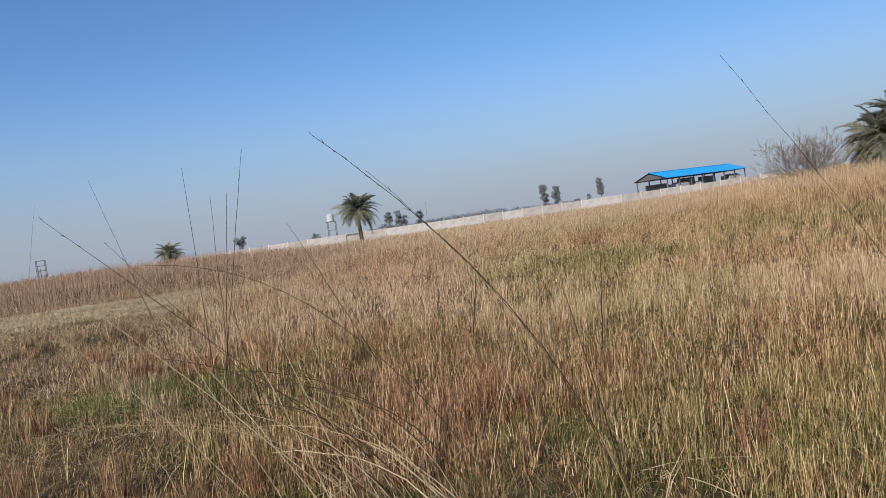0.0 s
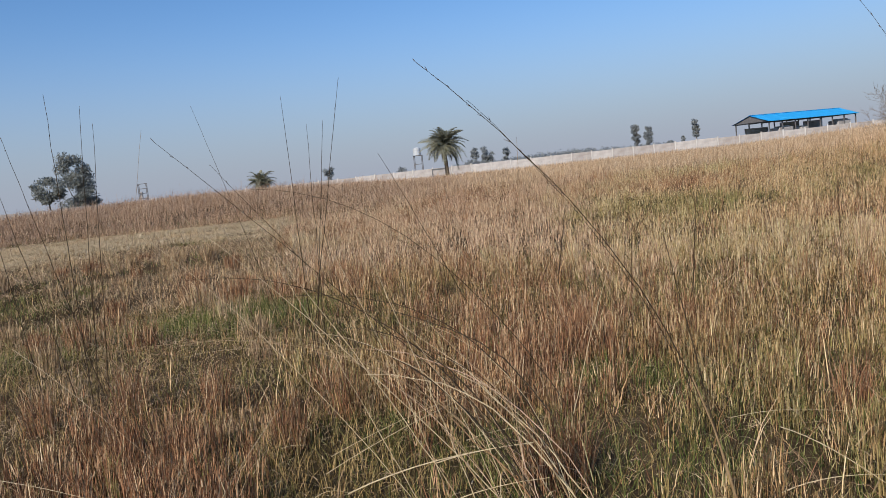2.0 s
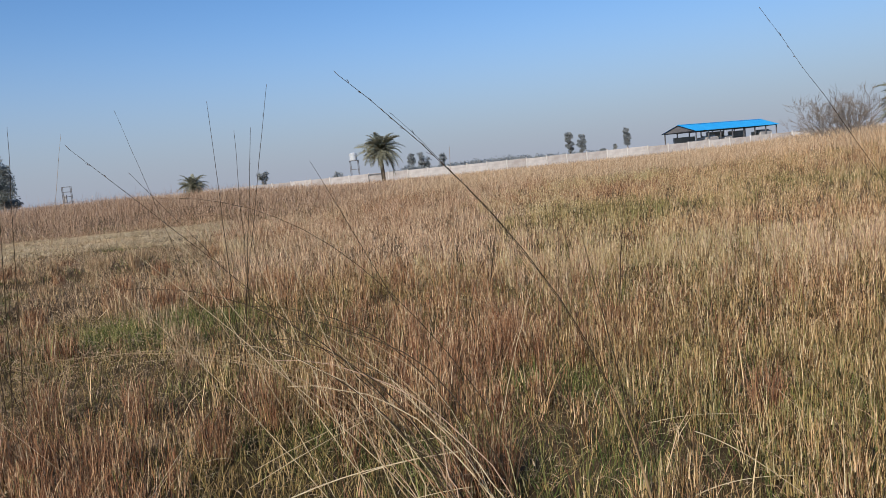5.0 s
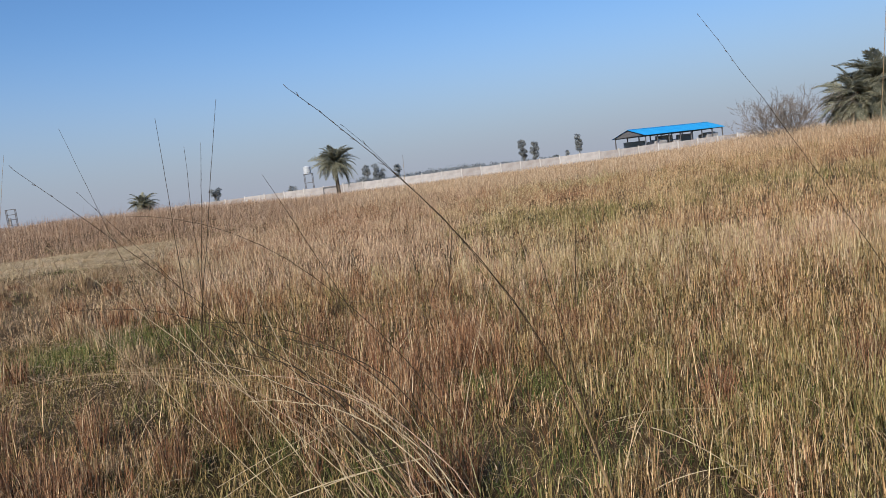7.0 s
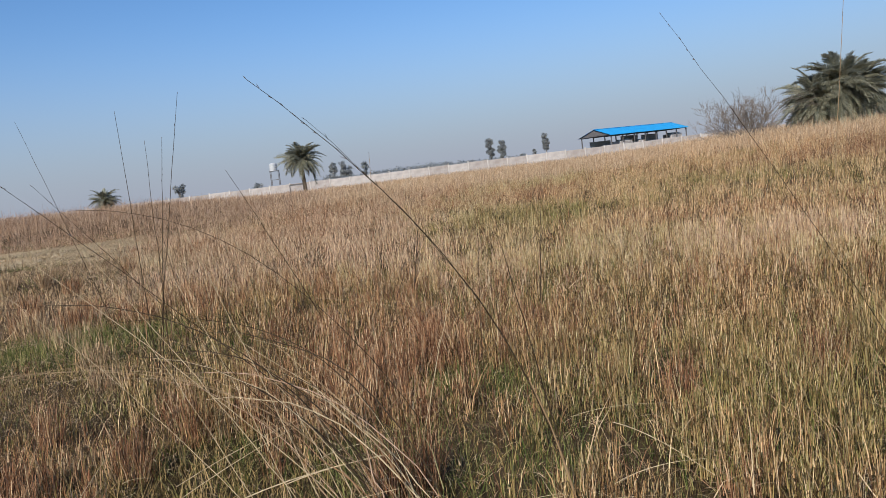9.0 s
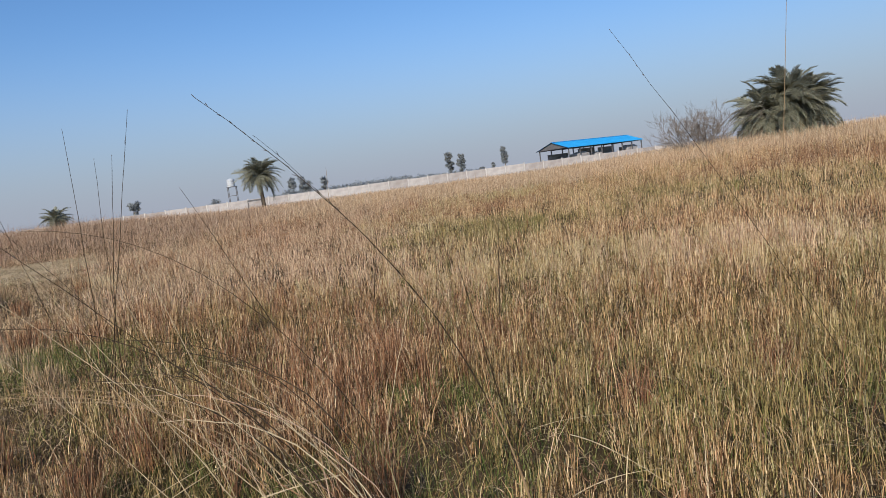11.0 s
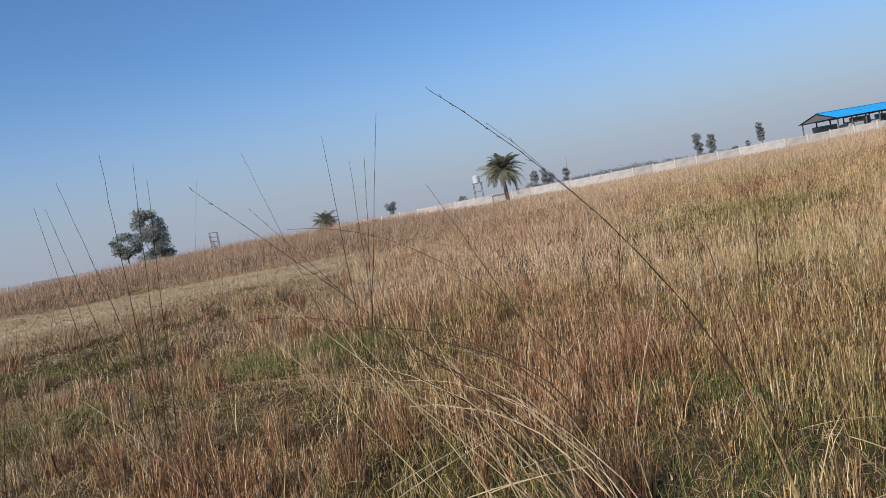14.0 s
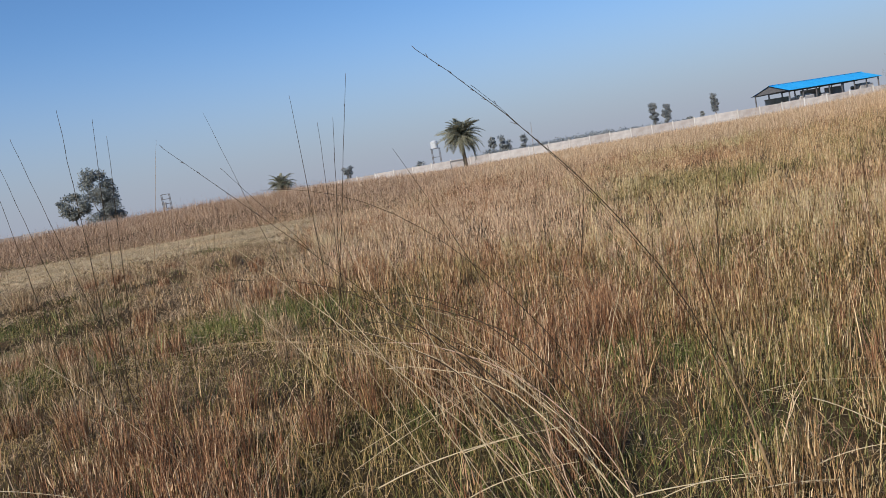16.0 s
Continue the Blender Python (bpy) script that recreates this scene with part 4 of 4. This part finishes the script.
def toppled_clump(place, label, seed):
    """A clump of long culms that lean over together: stiff ones broken off early, and long ones that bend right over."""
    g = np.random.default_rng(seed)
    thing = tagged(empty("bent_grass_clump", pose(place[0], place[1], float(height_at(*place)))), label, "grass clump")
    for count, knee, tip, loose, ends in ((16, (-0.07, 0.02, 0.38), (-0.30, 0.22, 0.61), 0.09, (0.5, 1.15)), (6, (-0.15, 0.05, 0.73), (-0.84, 0.47, 0.69), 0.06, (0.55, 1.0)),
                                          (7, (-0.17, 0.12, 0.60), (-0.84, 0.47, 0.67), 0.055, (0.6, 1.02)), (2, (-0.06, 0.05, 0.88), (-0.78, 0.50, 0.70), 0.03, (0.8, 1.0))):
        for k in range(count):
            root = np.array((g.normal(0, 0.08), g.normal(0, 0.08), -0.02))
            pts = bow(root, root + np.array(knee) + g.normal(0, loose, 3), np.array(tip) + g.normal(0, loose * 1.5, 3), g.uniform(*ends), 12)
            mat = (M_RUSTY, M_TAN, M_BLEACHED, M_TAN, M_BLEACHED, M_STALK, M_PINK)[int(g.integers(0, 7))]
            pts[2:] += np.cumsum(g.normal(0, 0.006, (10, 3)), 0)
            wid = g.uniform(0.0026, 0.0036) if k % 5 == 0 else g.uniform(0.0011, 0.0022)
            part("culm", mesh_np("culm", *tube_arrays(pts, np.linspace(wid, wid * 0.4, 12), 4), mat), mat, thing)


toppled_clump((-0.08, 2.58), "toppled clump of long dry culms arching over the grass", 60)


# ---- tussocks ----
def tussock(x, y, radius, height, material, label, seed, count=150, lean=0.30):
    """One uneven clump of stiff, mostly upright blades in a few bunches, with leaves along them."""
    g = np.random.default_rng(seed + 500)
    k, a = g.integers(0, 6, count), g.uniform(0, 2 * math.pi, count)
    b = np.stack([np.cos(a), np.sin(a)], -1) * (radius * 0.55 * np.sqrt(g.uniform(0, 1, count)))[:, None]
    away = b / radius * lean + g.normal((0.06, 0.02), 0.13, (count, 2)) + g.normal(0, 0.12, (6, 2))[k]
    hh = height * g.uniform(0.45, 1.15, count) * g.uniform(0.7, 1.1, 6)[k]
    lift = np.where(g.uniform(0, 1, count) < 0.6, g.uniform(0, 0.5, count) * height, -0.02)
    hh = np.where(lift > 0, hh * 0.5, hh)
    wid = np.clip(0.0007 * np.hypot(x, y - 0.35), 0.0034, 0.008) * g.uniform(0.6, 1.4, count)
    face = np.arctan2(away[:, 1], away[:, 0]) + math.pi / 2 + g.normal(0, 0.7, count)
    v, f = blade_arrays(np.column_stack([b, lift]), hh, wid, away, face, 2, np.abs(g.normal(0, 0.10, count)))
    ob = new("grass_tussock", mesh_np("grass_tussock", v, f, material))
    ob.location = (x, y, float(height_at(x, y)))
    return tagged(ob, label, "grass tussock", "tussocks")


RUST, GREY = "rust-brown dense tussock of dry grass", "grey-brown weathered tussock on open ground"
for k, (tx, ty, rad, tall) in enumerate((
    (-4.21, 6.38, 0.22, 0.36),
    (-3.48, 6.16, 0.26, 0.36),
    (-4.66, 9.49, 0.30, 0.34),
    (-1.20, 4.12, 0.17, 0.40),
    (-1.32, 3.66, 0.15, 0.34),
    (-1.82, 3.48, 0.17, 0.40),
    (-2.07, 3.52, 0.13, 0.38),
    (-2.31, 3.58, 0.16, 0.38),
    (-2.94, 4.11, 0.16, 0.34),
    (-4.46, 6.20, 0.20, 0.34),
    (-5.51, 9.07, 0.24, 0.30),
    (-4.80, 9.67, 0.30, 0.36),
    (-9.16, 10.15, 0.35, 0.34),
    (-2.01, 4.34, 0.15, 0.36),
    (-2.58, 4.41, 0.16, 0.36),
    (-9.18, 9.14, 0.32, 0.30),
    (0.09, 5.13, 0.17, 0.36),
    (0.82, 5.46, 0.20, 0.36),
    (1.99, 3.91, 0.18, 0.34),
    (1.21, 3.75, 0.15, 0.30),
    (0.23, 4.95, 0.20, 0.36),
    (0.82, 4.78, 0.20, 0.36),
    (-0.04, 3.10, 0.14, 0.42),
    (-0.15, 3.01, 0.12, 0.40),
)):
    tussock(tx, ty, rad, tall, M_RED, RUST, k, 230)
spots = np.random.default_rng(77)
for k in range(64):
    r, az = math.sqrt(spots.uniform(5.2 ** 2, 17 ** 2)), radians(spots.uniform(-54, -20))
    dark = spots.uniform() < 0.35
    tussock(r * math.sin(az), 0.35 + r * math.cos(az), spots.uniform(0.16, 0.42), spots.uniform(0.20, 0.38), M_RED if dark else M_GREYDRY, RUST if dark else GREY, 100 + k, 260)
tussock(-5.37, 16.12, 0.75, 0.34, M_PALE, "broad pale heap of bleached dry grass", 300, 420, 1.2)


# ---- grass ----
def sector(r0, r1, density, a0=-72, a1=70, g=rng):
    n = int(density * math.radians(a1 - a0) / 2 * (r1 * r1 - r0 * r0))
    r, a = np.sqrt(g.uniform(r0 * r0, r1 * r1, n)), np.radians(g.uniform(a0, a1, n))
    return r * np.sin(a), 0.35 + r * np.cos(a), r, np.degrees(a)


def west_zone(x, y, az):
    """1 on the open, low-grown ground to the west, 0 in the thick standing grass."""
    return smooth(-12, -24, az + 4.5 * wave(x, y, 0.35, 8))


def strip_zone(x, y, r, az):
    """The mown, pale strip."""
    q = r + 2.2 * wave(x, y, 0.22, 9)
    return smooth(18, 21, q) * (1 - smooth(33, 37, q)) * smooth(-17, -21, az)


def stand_height(x, y, r, az):
    """How tall the grass stands."""
    far = np.interp(az, [-70, -48, -45, -36, -20, -10, 0, 12, 20, 40], [0.25, 0.28, 0.70, 0.76, 0.76, 0.50, 0.46, 0.46, 0.52, 0.54])
    near = 0.235 + 0.06 * smooth(3.5, 12, r)
    h = near + (far - near) * np.clip((r - np.interp(az, [-21, -6], [30, 20])) / 12.0, 0, 1)
    return h * (1 + 0.16 * wave(x, y, 0.9, 10))


LOW = ((-0.38, 2.78, 0.42), (-0.75, 3.05, 0.55), (-1.15, 3.6, 0.5), (0.05, 2.55, 0.35), (-0.2, 3.4, 0.35), (0.35, 3.1, 0.3), (-3.1, 7.3, 1.0), (-6.9, 8.4, 1.2), (-8.2, 10.2, 1.5), (-4.7, 5.7, 0.7), (0.3, 4.4, 0.35))


def low_patch(x, y):
    """Trodden or grazed hollows where only short green growth stands."""
    out = np.zeros_like(x)
    for cx, cy, rad in LOW:
        d = np.hypot(x - cx, y - cy) + 0.18 * rad * wave(x, y, 3.0, 12)
        out = np.maximum(out, 1 - smooth(rad * 0.7, rad * 1.15, d))
    return out


def tufts(name, label, x, y, h, per, spread, width, lean, material, segs, g=rng, wind=(0.06, 0.02), droop=0.10, lift=0.0, leaf=(0.30, 0.58)):
    """Grass in tufts: per blades round each point."""
    n = len(x) * per
    if not n:
        return
    k = np.repeat(np.arange(len(x)), per)
    a, rad = g.uniform(0, 2 * math.pi, n), np.abs(g.normal(0, 1, n)) * spread
    bx, by = x[k] + np.cos(a) * rad, y[k] + np.sin(a) * rad
    hh = h[k] * np.clip(g.normal(0.78, 0.26, n), 0.2, 1.45)
    out = np.abs(g.normal(0, lean, n))
    lx = np.cos(a) * out + g.normal(wind[0], lean * 0.4, n)
    ly = np.sin(a) * out + g.normal(wind[1], lean * 0.4, n)
    base = np.stack([bx, by, height_at(bx, by) - 0.015], -1)
    if lift:                                   # leaves that spring from the culms at some height
        up = g.uniform(0, 1, n) < 0.80
        base[:, 2] += np.where(up, g.uniform(0, lift, n) * h[k], 0)
        hh = np.where(up, hh * g.uniform(leaf[0], leaf[1], n), hh)
        lx, ly = np.where(up, lx * 1.3, lx * 0.7), np.where(up, ly * 1.3, ly * 0.7)
    w = width * g.uniform(0.6, 1.4, n)
    face = np.arctan2(ly, lx) + math.pi / 2 + g.normal(0, 0.6, n)     # a blade bends across its flat side
    v, f = blade_arrays(base, hh, w, np.stack([lx, ly], -1), face, segs, np.abs(g.normal(0, droop, n)))
    tagged(new(name, mesh_np(name, v, f, material)), label, "grass", kind="stuff")


def near_stand(r0, r1, density, per, segs, width):
    g = rng
    x, y, r, az = sector(r0, r1, density, -60, 50)
    west, low = (west_zone(x, y, az) > g.uniform(0.1, 0.9, len(x))).astype(float), low_patch(x, y)
    h = stand_height(x, y, r, az) * (1 - 0.35 * west * smooth(3.6, 5.0, r))
    clump, fine = wave(x, y, 1.6, 14), wave(x, y, 6.5, 41)
    h = h * (1 + 0.30 * fine)
    bare = np.where(r < 4.2, 0.5, 0.10)
    keep = g.uniform(0, 1, len(x)) < np.where(west > 0.5, np.where(clump > np.where(r < 4.2, 0.0, 0.35), 0.9, bare), 1.0 - 0.6 * (clump < -0.3)) * (1 - 0.95 * low) * np.where(fine < -0.25, 0.18, 1.0)
    kind = wave(x, y, 0.75, 15) + g.normal(0, 0.55, len(x))
    right = smooth(-4, 12, az)
    is_red = keep & ((kind < 0.10 - 0.75 * right) | ((west > 0.5) & (kind < 0.0)))
    is_yel = keep & ~is_red & (kind > 0.85 - 0.5 * right)
    is_str = keep & ~is_red & ~is_yel
    is_wth = is_str & (west > 0.5)
    is_str = is_str & ~is_wth
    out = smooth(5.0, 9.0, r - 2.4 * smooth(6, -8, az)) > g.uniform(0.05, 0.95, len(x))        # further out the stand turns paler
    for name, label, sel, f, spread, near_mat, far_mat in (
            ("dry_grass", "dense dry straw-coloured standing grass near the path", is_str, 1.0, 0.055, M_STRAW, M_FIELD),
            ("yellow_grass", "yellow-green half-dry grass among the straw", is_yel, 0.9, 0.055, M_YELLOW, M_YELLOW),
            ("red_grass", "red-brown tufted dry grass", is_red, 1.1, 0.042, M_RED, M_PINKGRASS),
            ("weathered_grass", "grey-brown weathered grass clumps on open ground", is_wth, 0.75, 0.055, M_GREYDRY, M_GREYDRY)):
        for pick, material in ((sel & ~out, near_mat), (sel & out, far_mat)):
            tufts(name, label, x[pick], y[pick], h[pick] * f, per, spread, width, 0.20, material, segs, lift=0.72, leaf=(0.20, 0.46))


def plant_grass():
    g = rng
    near_stand(1.1, 5.2, 110, 58, 2, 0.0036)
    near_stand(5.2, 10.0, 66, 44, 1, 0.0046)
    # loose taller culms standing over the stand
    x, y, r, az = sector(2.2, 14.0, 9, -58, 48)
    keep = (low_patch(x, y) < 0.4)
    tufts("loose_culms", "single taller dry culms over the stand", x[keep], y[keep], stand_height(x, y, r, az)[keep] * 1.55, 2, 0.02, 0.0042, 0.28, M_STRAW, 3)
    # broken, fallen blades
    x, y, r, az = sector(1.2, 9.0, 420, -58, 48)
    a = g.uniform(0, 2 * math.pi, len(x))
    L = g.uniform(0.05, 0.20, len(x))
    base = np.stack([x, y, height_at(x, y) + 0.01 + 0.12 * g.uniform(0, 1, len(x)) ** 2.5], -1)
    v, f = blade_arrays(base, L * 0.12, 0.0042 * g.uniform(0.7, 1.5, len(x)), np.stack([np.cos(a), np.sin(a)], -1) * 4, a + math.pi / 2, 2, np.full(len(x), 0.8))
    tagged(new("fallen_blades", mesh_np("fallen_blades", v, f, M_GREYDRY)), "grey-brown broken grass blades lying in the stand", "grass litter", kind="stuff")
    # tangle: bent and crossing blades through the stand
    for r0, r1, dens, w, mat, name, label in ((1.2, 6, 90, 0.0034, M_RED, "tangled_red_blades", "bent red-brown blades crossing through the stand"), (1.2, 6, 80, 0.0034, M_GREYDRY, "tangled_grey_blades", "bent grey-brown blades crossing through the stand"),
                                              (6, 15, 24, 0.007, M_RED, "tangled_red_blades", "bent red-brown blades crossing through the stand"), (6, 15, 22, 0.007, M_STRAW, "tangled_straw_blades", "bent straw-coloured blades crossing through the stand")):
        x, y, r, az = sector(r0, r1, dens, -58, 48)
        keep = (low_patch(x, y) < 0.5) & ((west_zone(x, y, az) < 0.5) | (g.uniform(0, 1, len(x)) < 0.3))
        x, y, n = x[keep], y[keep], int(keep.sum())
        a, tilt = g.uniform(0, 2 * math.pi, n), g.uniform(0.8, 2.6, n)
        L = g.uniform(0.12, 0.42, n) * 0.6
        base = np.stack([x, y, height_at(x, y) + g.uniform(0.0, 0.16, n)], -1)
        v, f = blade_arrays(base, L / np.sqrt(1 + tilt ** 2) * 1.6, w * g.uniform(0.6, 1.3, n), np.stack([np.cos(a), np.sin(a)], -1) * tilt[:, None], a + math.pi / 2 + g.normal(0, 0.5, n), 2, g.uniform(0, 0.6, n))
        tagged(new(name, mesh_np(name, v, f, mat)), label, "grass", kind="stuff")
    # short growth under and between the tufts
    x, y, r, az = sector(1.15, 10.0, 800, -60, 50)
    bald = (wave(x, y, 6.5, 41) < -0.3) & (g.uniform(0, 1, len(x)) < 0.3)
    x, y, r, az = x[~bald], y[~bald], r[~bald], az[~bald]
    low = low_patch(x, y)
    green = (wave(x, y, 0.9, 16) + g.normal(0, 0.3, len(x)) + 0.55 * low) > 0.40
    hs = (0.07 + 0.06 * g.uniform(0, 1, len(x))) * (1 + 0.4 * low)
    tufts("green_undergrowth", "short green grass in the hollows between the tufts", x[green], y[green], hs[green] * 1.1, 2, 0.03, 0.0038, 0.5, M_GREEN, 2)
    tufts("short_grass", "short mixed dry and green grass over the soil", x[~green], y[~green], hs[~green], 2, 0.04, 0.0036, 0.6, M_SHORT, 2)
    # middle stand, 10 to 28 m
    x, y, r, az = sector(10.0, 28.0, 17, -57, 47)
    west, strip, low = (west_zone(x, y, az) > g.uniform(0.1, 0.9, len(x))).astype(float), strip_zone(x, y, r, az), low_patch(x, y)
    h = stand_height(x, y, r, az)
    clump, fine = wave(x, y, 1.1, 17), wave(x, y, 3.2, 42)
    keep = g.uniform(0, 1, len(x)) < np.where(west > 0.5, np.where(clump > 0.35, 0.75, 0.06), 1.0) * (1 - 0.96 * strip) * (1 - 0.9 * low) * np.where(fine < -0.35, 0.45, 1.0)
    kind = wave(x, y, 0.4, 18) + g.normal(0, 0.5, len(x)) - 0.5 * smooth(16, 24, r)
    is_wth = keep & (west > 0.5)
    is_red = keep & ~is_wth & (kind < -0.75)
    pink = smooth(7, -3, az + 4 * wave(x, y, 0.35, 36)) > g.uniform(0.1, 0.9, len(x))
    is_yel = keep & ~is_wth & ~pink & (kind > 0.20)
    is_str = keep & ~is_wth & ~is_red & ~is_yel
    warm = is_str & (az + 5 * wave(x, y, 0.3, 31) > 9)
    is_pnk = is_str & pink & ~warm
    is_str = is_str & ~warm & ~pink
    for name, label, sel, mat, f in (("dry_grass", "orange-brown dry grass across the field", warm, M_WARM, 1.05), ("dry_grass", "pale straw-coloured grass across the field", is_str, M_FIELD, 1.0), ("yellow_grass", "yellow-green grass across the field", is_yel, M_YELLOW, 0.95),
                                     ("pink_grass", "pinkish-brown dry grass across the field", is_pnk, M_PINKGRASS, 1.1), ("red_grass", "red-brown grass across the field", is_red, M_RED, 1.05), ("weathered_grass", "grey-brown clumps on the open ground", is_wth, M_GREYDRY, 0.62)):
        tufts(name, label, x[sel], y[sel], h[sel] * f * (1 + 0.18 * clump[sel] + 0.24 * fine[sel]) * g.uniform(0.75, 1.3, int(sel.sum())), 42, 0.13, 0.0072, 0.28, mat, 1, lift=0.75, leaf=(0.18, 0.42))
    x, y, r, az = sector(10.0, 38.0, 46, -57, -9)
    strip, low = strip_zone(x, y, r, az), low_patch(x, y)
    hs = 0.05 + 0.10 * g.uniform(0, 1, len(x))
    pale = strip > g.uniform(0.2, 0.8, len(x))
    green = ~pale & ((wave(x, y, 0.5, 19) + low * 1.2 + g.normal(0, 0.25, len(x))) > 0.45)
    rest = ~pale & ~green
    tufts("cut_grass", "pale mown grass strip with straw litter", x[pale], y[pale], hs[pale] * 0.9, 3, 0.12, 0.026, 2.2, M_PALE, 1)
    tufts("green_undergrowth", "green patches on the open ground", x[green], y[green], hs[green], 3, 0.07, 0.012, 0.5, M_GREEN, 1)
    tufts("short_grass", "short dry growth on the open ground", x[rest], y[rest], hs[rest] * (1.3 + 0.7 * wave(x, y, 1.4, 27)[rest]), 7, 0.11, 0.011, 0.8, M_GREYDRY, 1)
    x, y, r, az = sector(14.0, 38.0, 260, -57, -15)
    keep = strip_zone(x, y, r, az) > g.uniform(0.25, 0.8, len(x))
    n = int(keep.sum())
    a = g.uniform(0, 2 * math.pi, n)
    base = np.stack([x[keep], y[keep], height_at(x[keep], y[keep]) + g.uniform(0.01, 0.05, n)], -1)
    v, f = blade_arrays(base, g.uniform(0.01, 0.05, n), g.uniform(0.014, 0.034, n), np.stack([np.cos(a), np.sin(a)], -1) * 8, a + math.pi / 2, 1)
    tagged(new("mown_litter", mesh_np("mown_litter", v, f, M_PALE)), "pale cut straw lying on the mown strip", "grass litter", kind="stuff")
    x, y, r, az = sector(4.6, 20.0, 430, -57, -13)
    keep = (west_zone(x, y, az) > g.uniform(0.2, 0.8, len(x))) & (wave(x, y, 1.3, 33) + g.normal(0, 0.3, len(x)) > -0.15)
    n = int(keep.sum())
    a = g.uniform(0, 2 * math.pi, n)
    base = np.stack([x[keep], y[keep], height_at(x[keep], y[keep]) + g.uniform(0.01, 0.09, n)], -1)
    v, f = blade_arrays(base, g.uniform(0.01, 0.04, n), np.clip(0.0008 * r[keep], 0.004, 0.012) * g.uniform(0.6, 1.4, n), np.stack([np.cos(a), np.sin(a)], -1) * 5, a + math.pi / 2 + g.normal(0, 0.3, n), 1)
    tagged(new("dry_litter", mesh_np("dry_litter", v, f, M_GREYDRY)), "flattened grey-brown grass litter on the open ground", "grass litter", kind="stuff")
    # green mats in the hollows
    px, py = [], []
    for cx, cy, rad in LOW:
        n = int((240 if cy > 5 else 420) * rad * rad * 3.1)
        rr, aa = rad * 1.1 * np.sqrt(g.uniform(0, 1, n)), g.uniform(0, 2 * math.pi, n)
        px.append(cx + rr * np.cos(aa)), py.append(cy + rr * np.sin(aa))
    px, py = np.concatenate(px), np.concatenate(py)
    sel = wave(px, py, 1.7, 23) + g.normal(0, 0.2, len(px)) > -0.15
    half = g.uniform(0, 1, len(px)) < 0.62
    hm = 0.06 + 0.07 * g.uniform(0, 1, len(px))
    tufts("green_mat", "low green grass mats", px[sel & half], py[sel & half], hm[sel & half], 4, 0.05, 0.0046, 0.7, M_GREEN, 2)
    tufts("dry_mat", "low half-dry grass mats", px[~half], py[~half], hm[~half], 5, 0.06, 0.0042, 0.7, M_SHORT, 2)
    # thinner grass all round behind the path
    for a0, a1 in ((50, 180), (-180, -60)):
        x, y, r, az = sector(1.3, 12.0, 16, a0, a1)
        tufts("dry_grass", "dry grass on the near side of the path", x, y, 0.26 + 0.12 * g.uniform(0, 1, len(x)), 9, 0.09, 0.008, 0.3, M_STRAW, 1)
    # thin dark culms over the field
    x, y, r, az = sector(3.5, 30.0, 1.5, -57, 47)
    keep = (strip_zone(x, y, r, az) < 0.3)
    tufts("dark_culms", "thin dark dead culms standing over the field", x[keep], y[keep], 0.45 + 0.6 * g.uniform(0, 1, int(keep.sum())) ** 2, 2, 0.07, 0.007, 0.34, M_CULM, 3)
    # far stand, 28 m to the wall
    x, y, r, az = sector(28.0, 60.0, 11, -57, 47)
    strip = strip_zone(x, y, r, az)
    h = stand_height(x, y, r, az)
    keep = g.uniform(0, 1, len(x)) < (1 - 0.97 * strip)
    rusty = az + 6 * wave(x, y, 0.12, 35) + g.normal(0, 3, len(x)) < -8
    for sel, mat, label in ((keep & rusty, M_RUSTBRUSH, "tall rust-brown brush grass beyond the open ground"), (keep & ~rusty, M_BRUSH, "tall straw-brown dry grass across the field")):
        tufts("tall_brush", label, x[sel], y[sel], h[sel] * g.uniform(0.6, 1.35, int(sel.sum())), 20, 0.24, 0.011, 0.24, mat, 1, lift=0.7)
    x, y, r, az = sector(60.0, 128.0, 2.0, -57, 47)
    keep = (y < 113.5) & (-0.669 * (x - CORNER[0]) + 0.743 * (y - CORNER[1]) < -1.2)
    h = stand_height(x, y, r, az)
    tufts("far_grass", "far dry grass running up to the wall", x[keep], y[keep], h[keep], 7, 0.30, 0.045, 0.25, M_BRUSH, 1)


plant_grass()
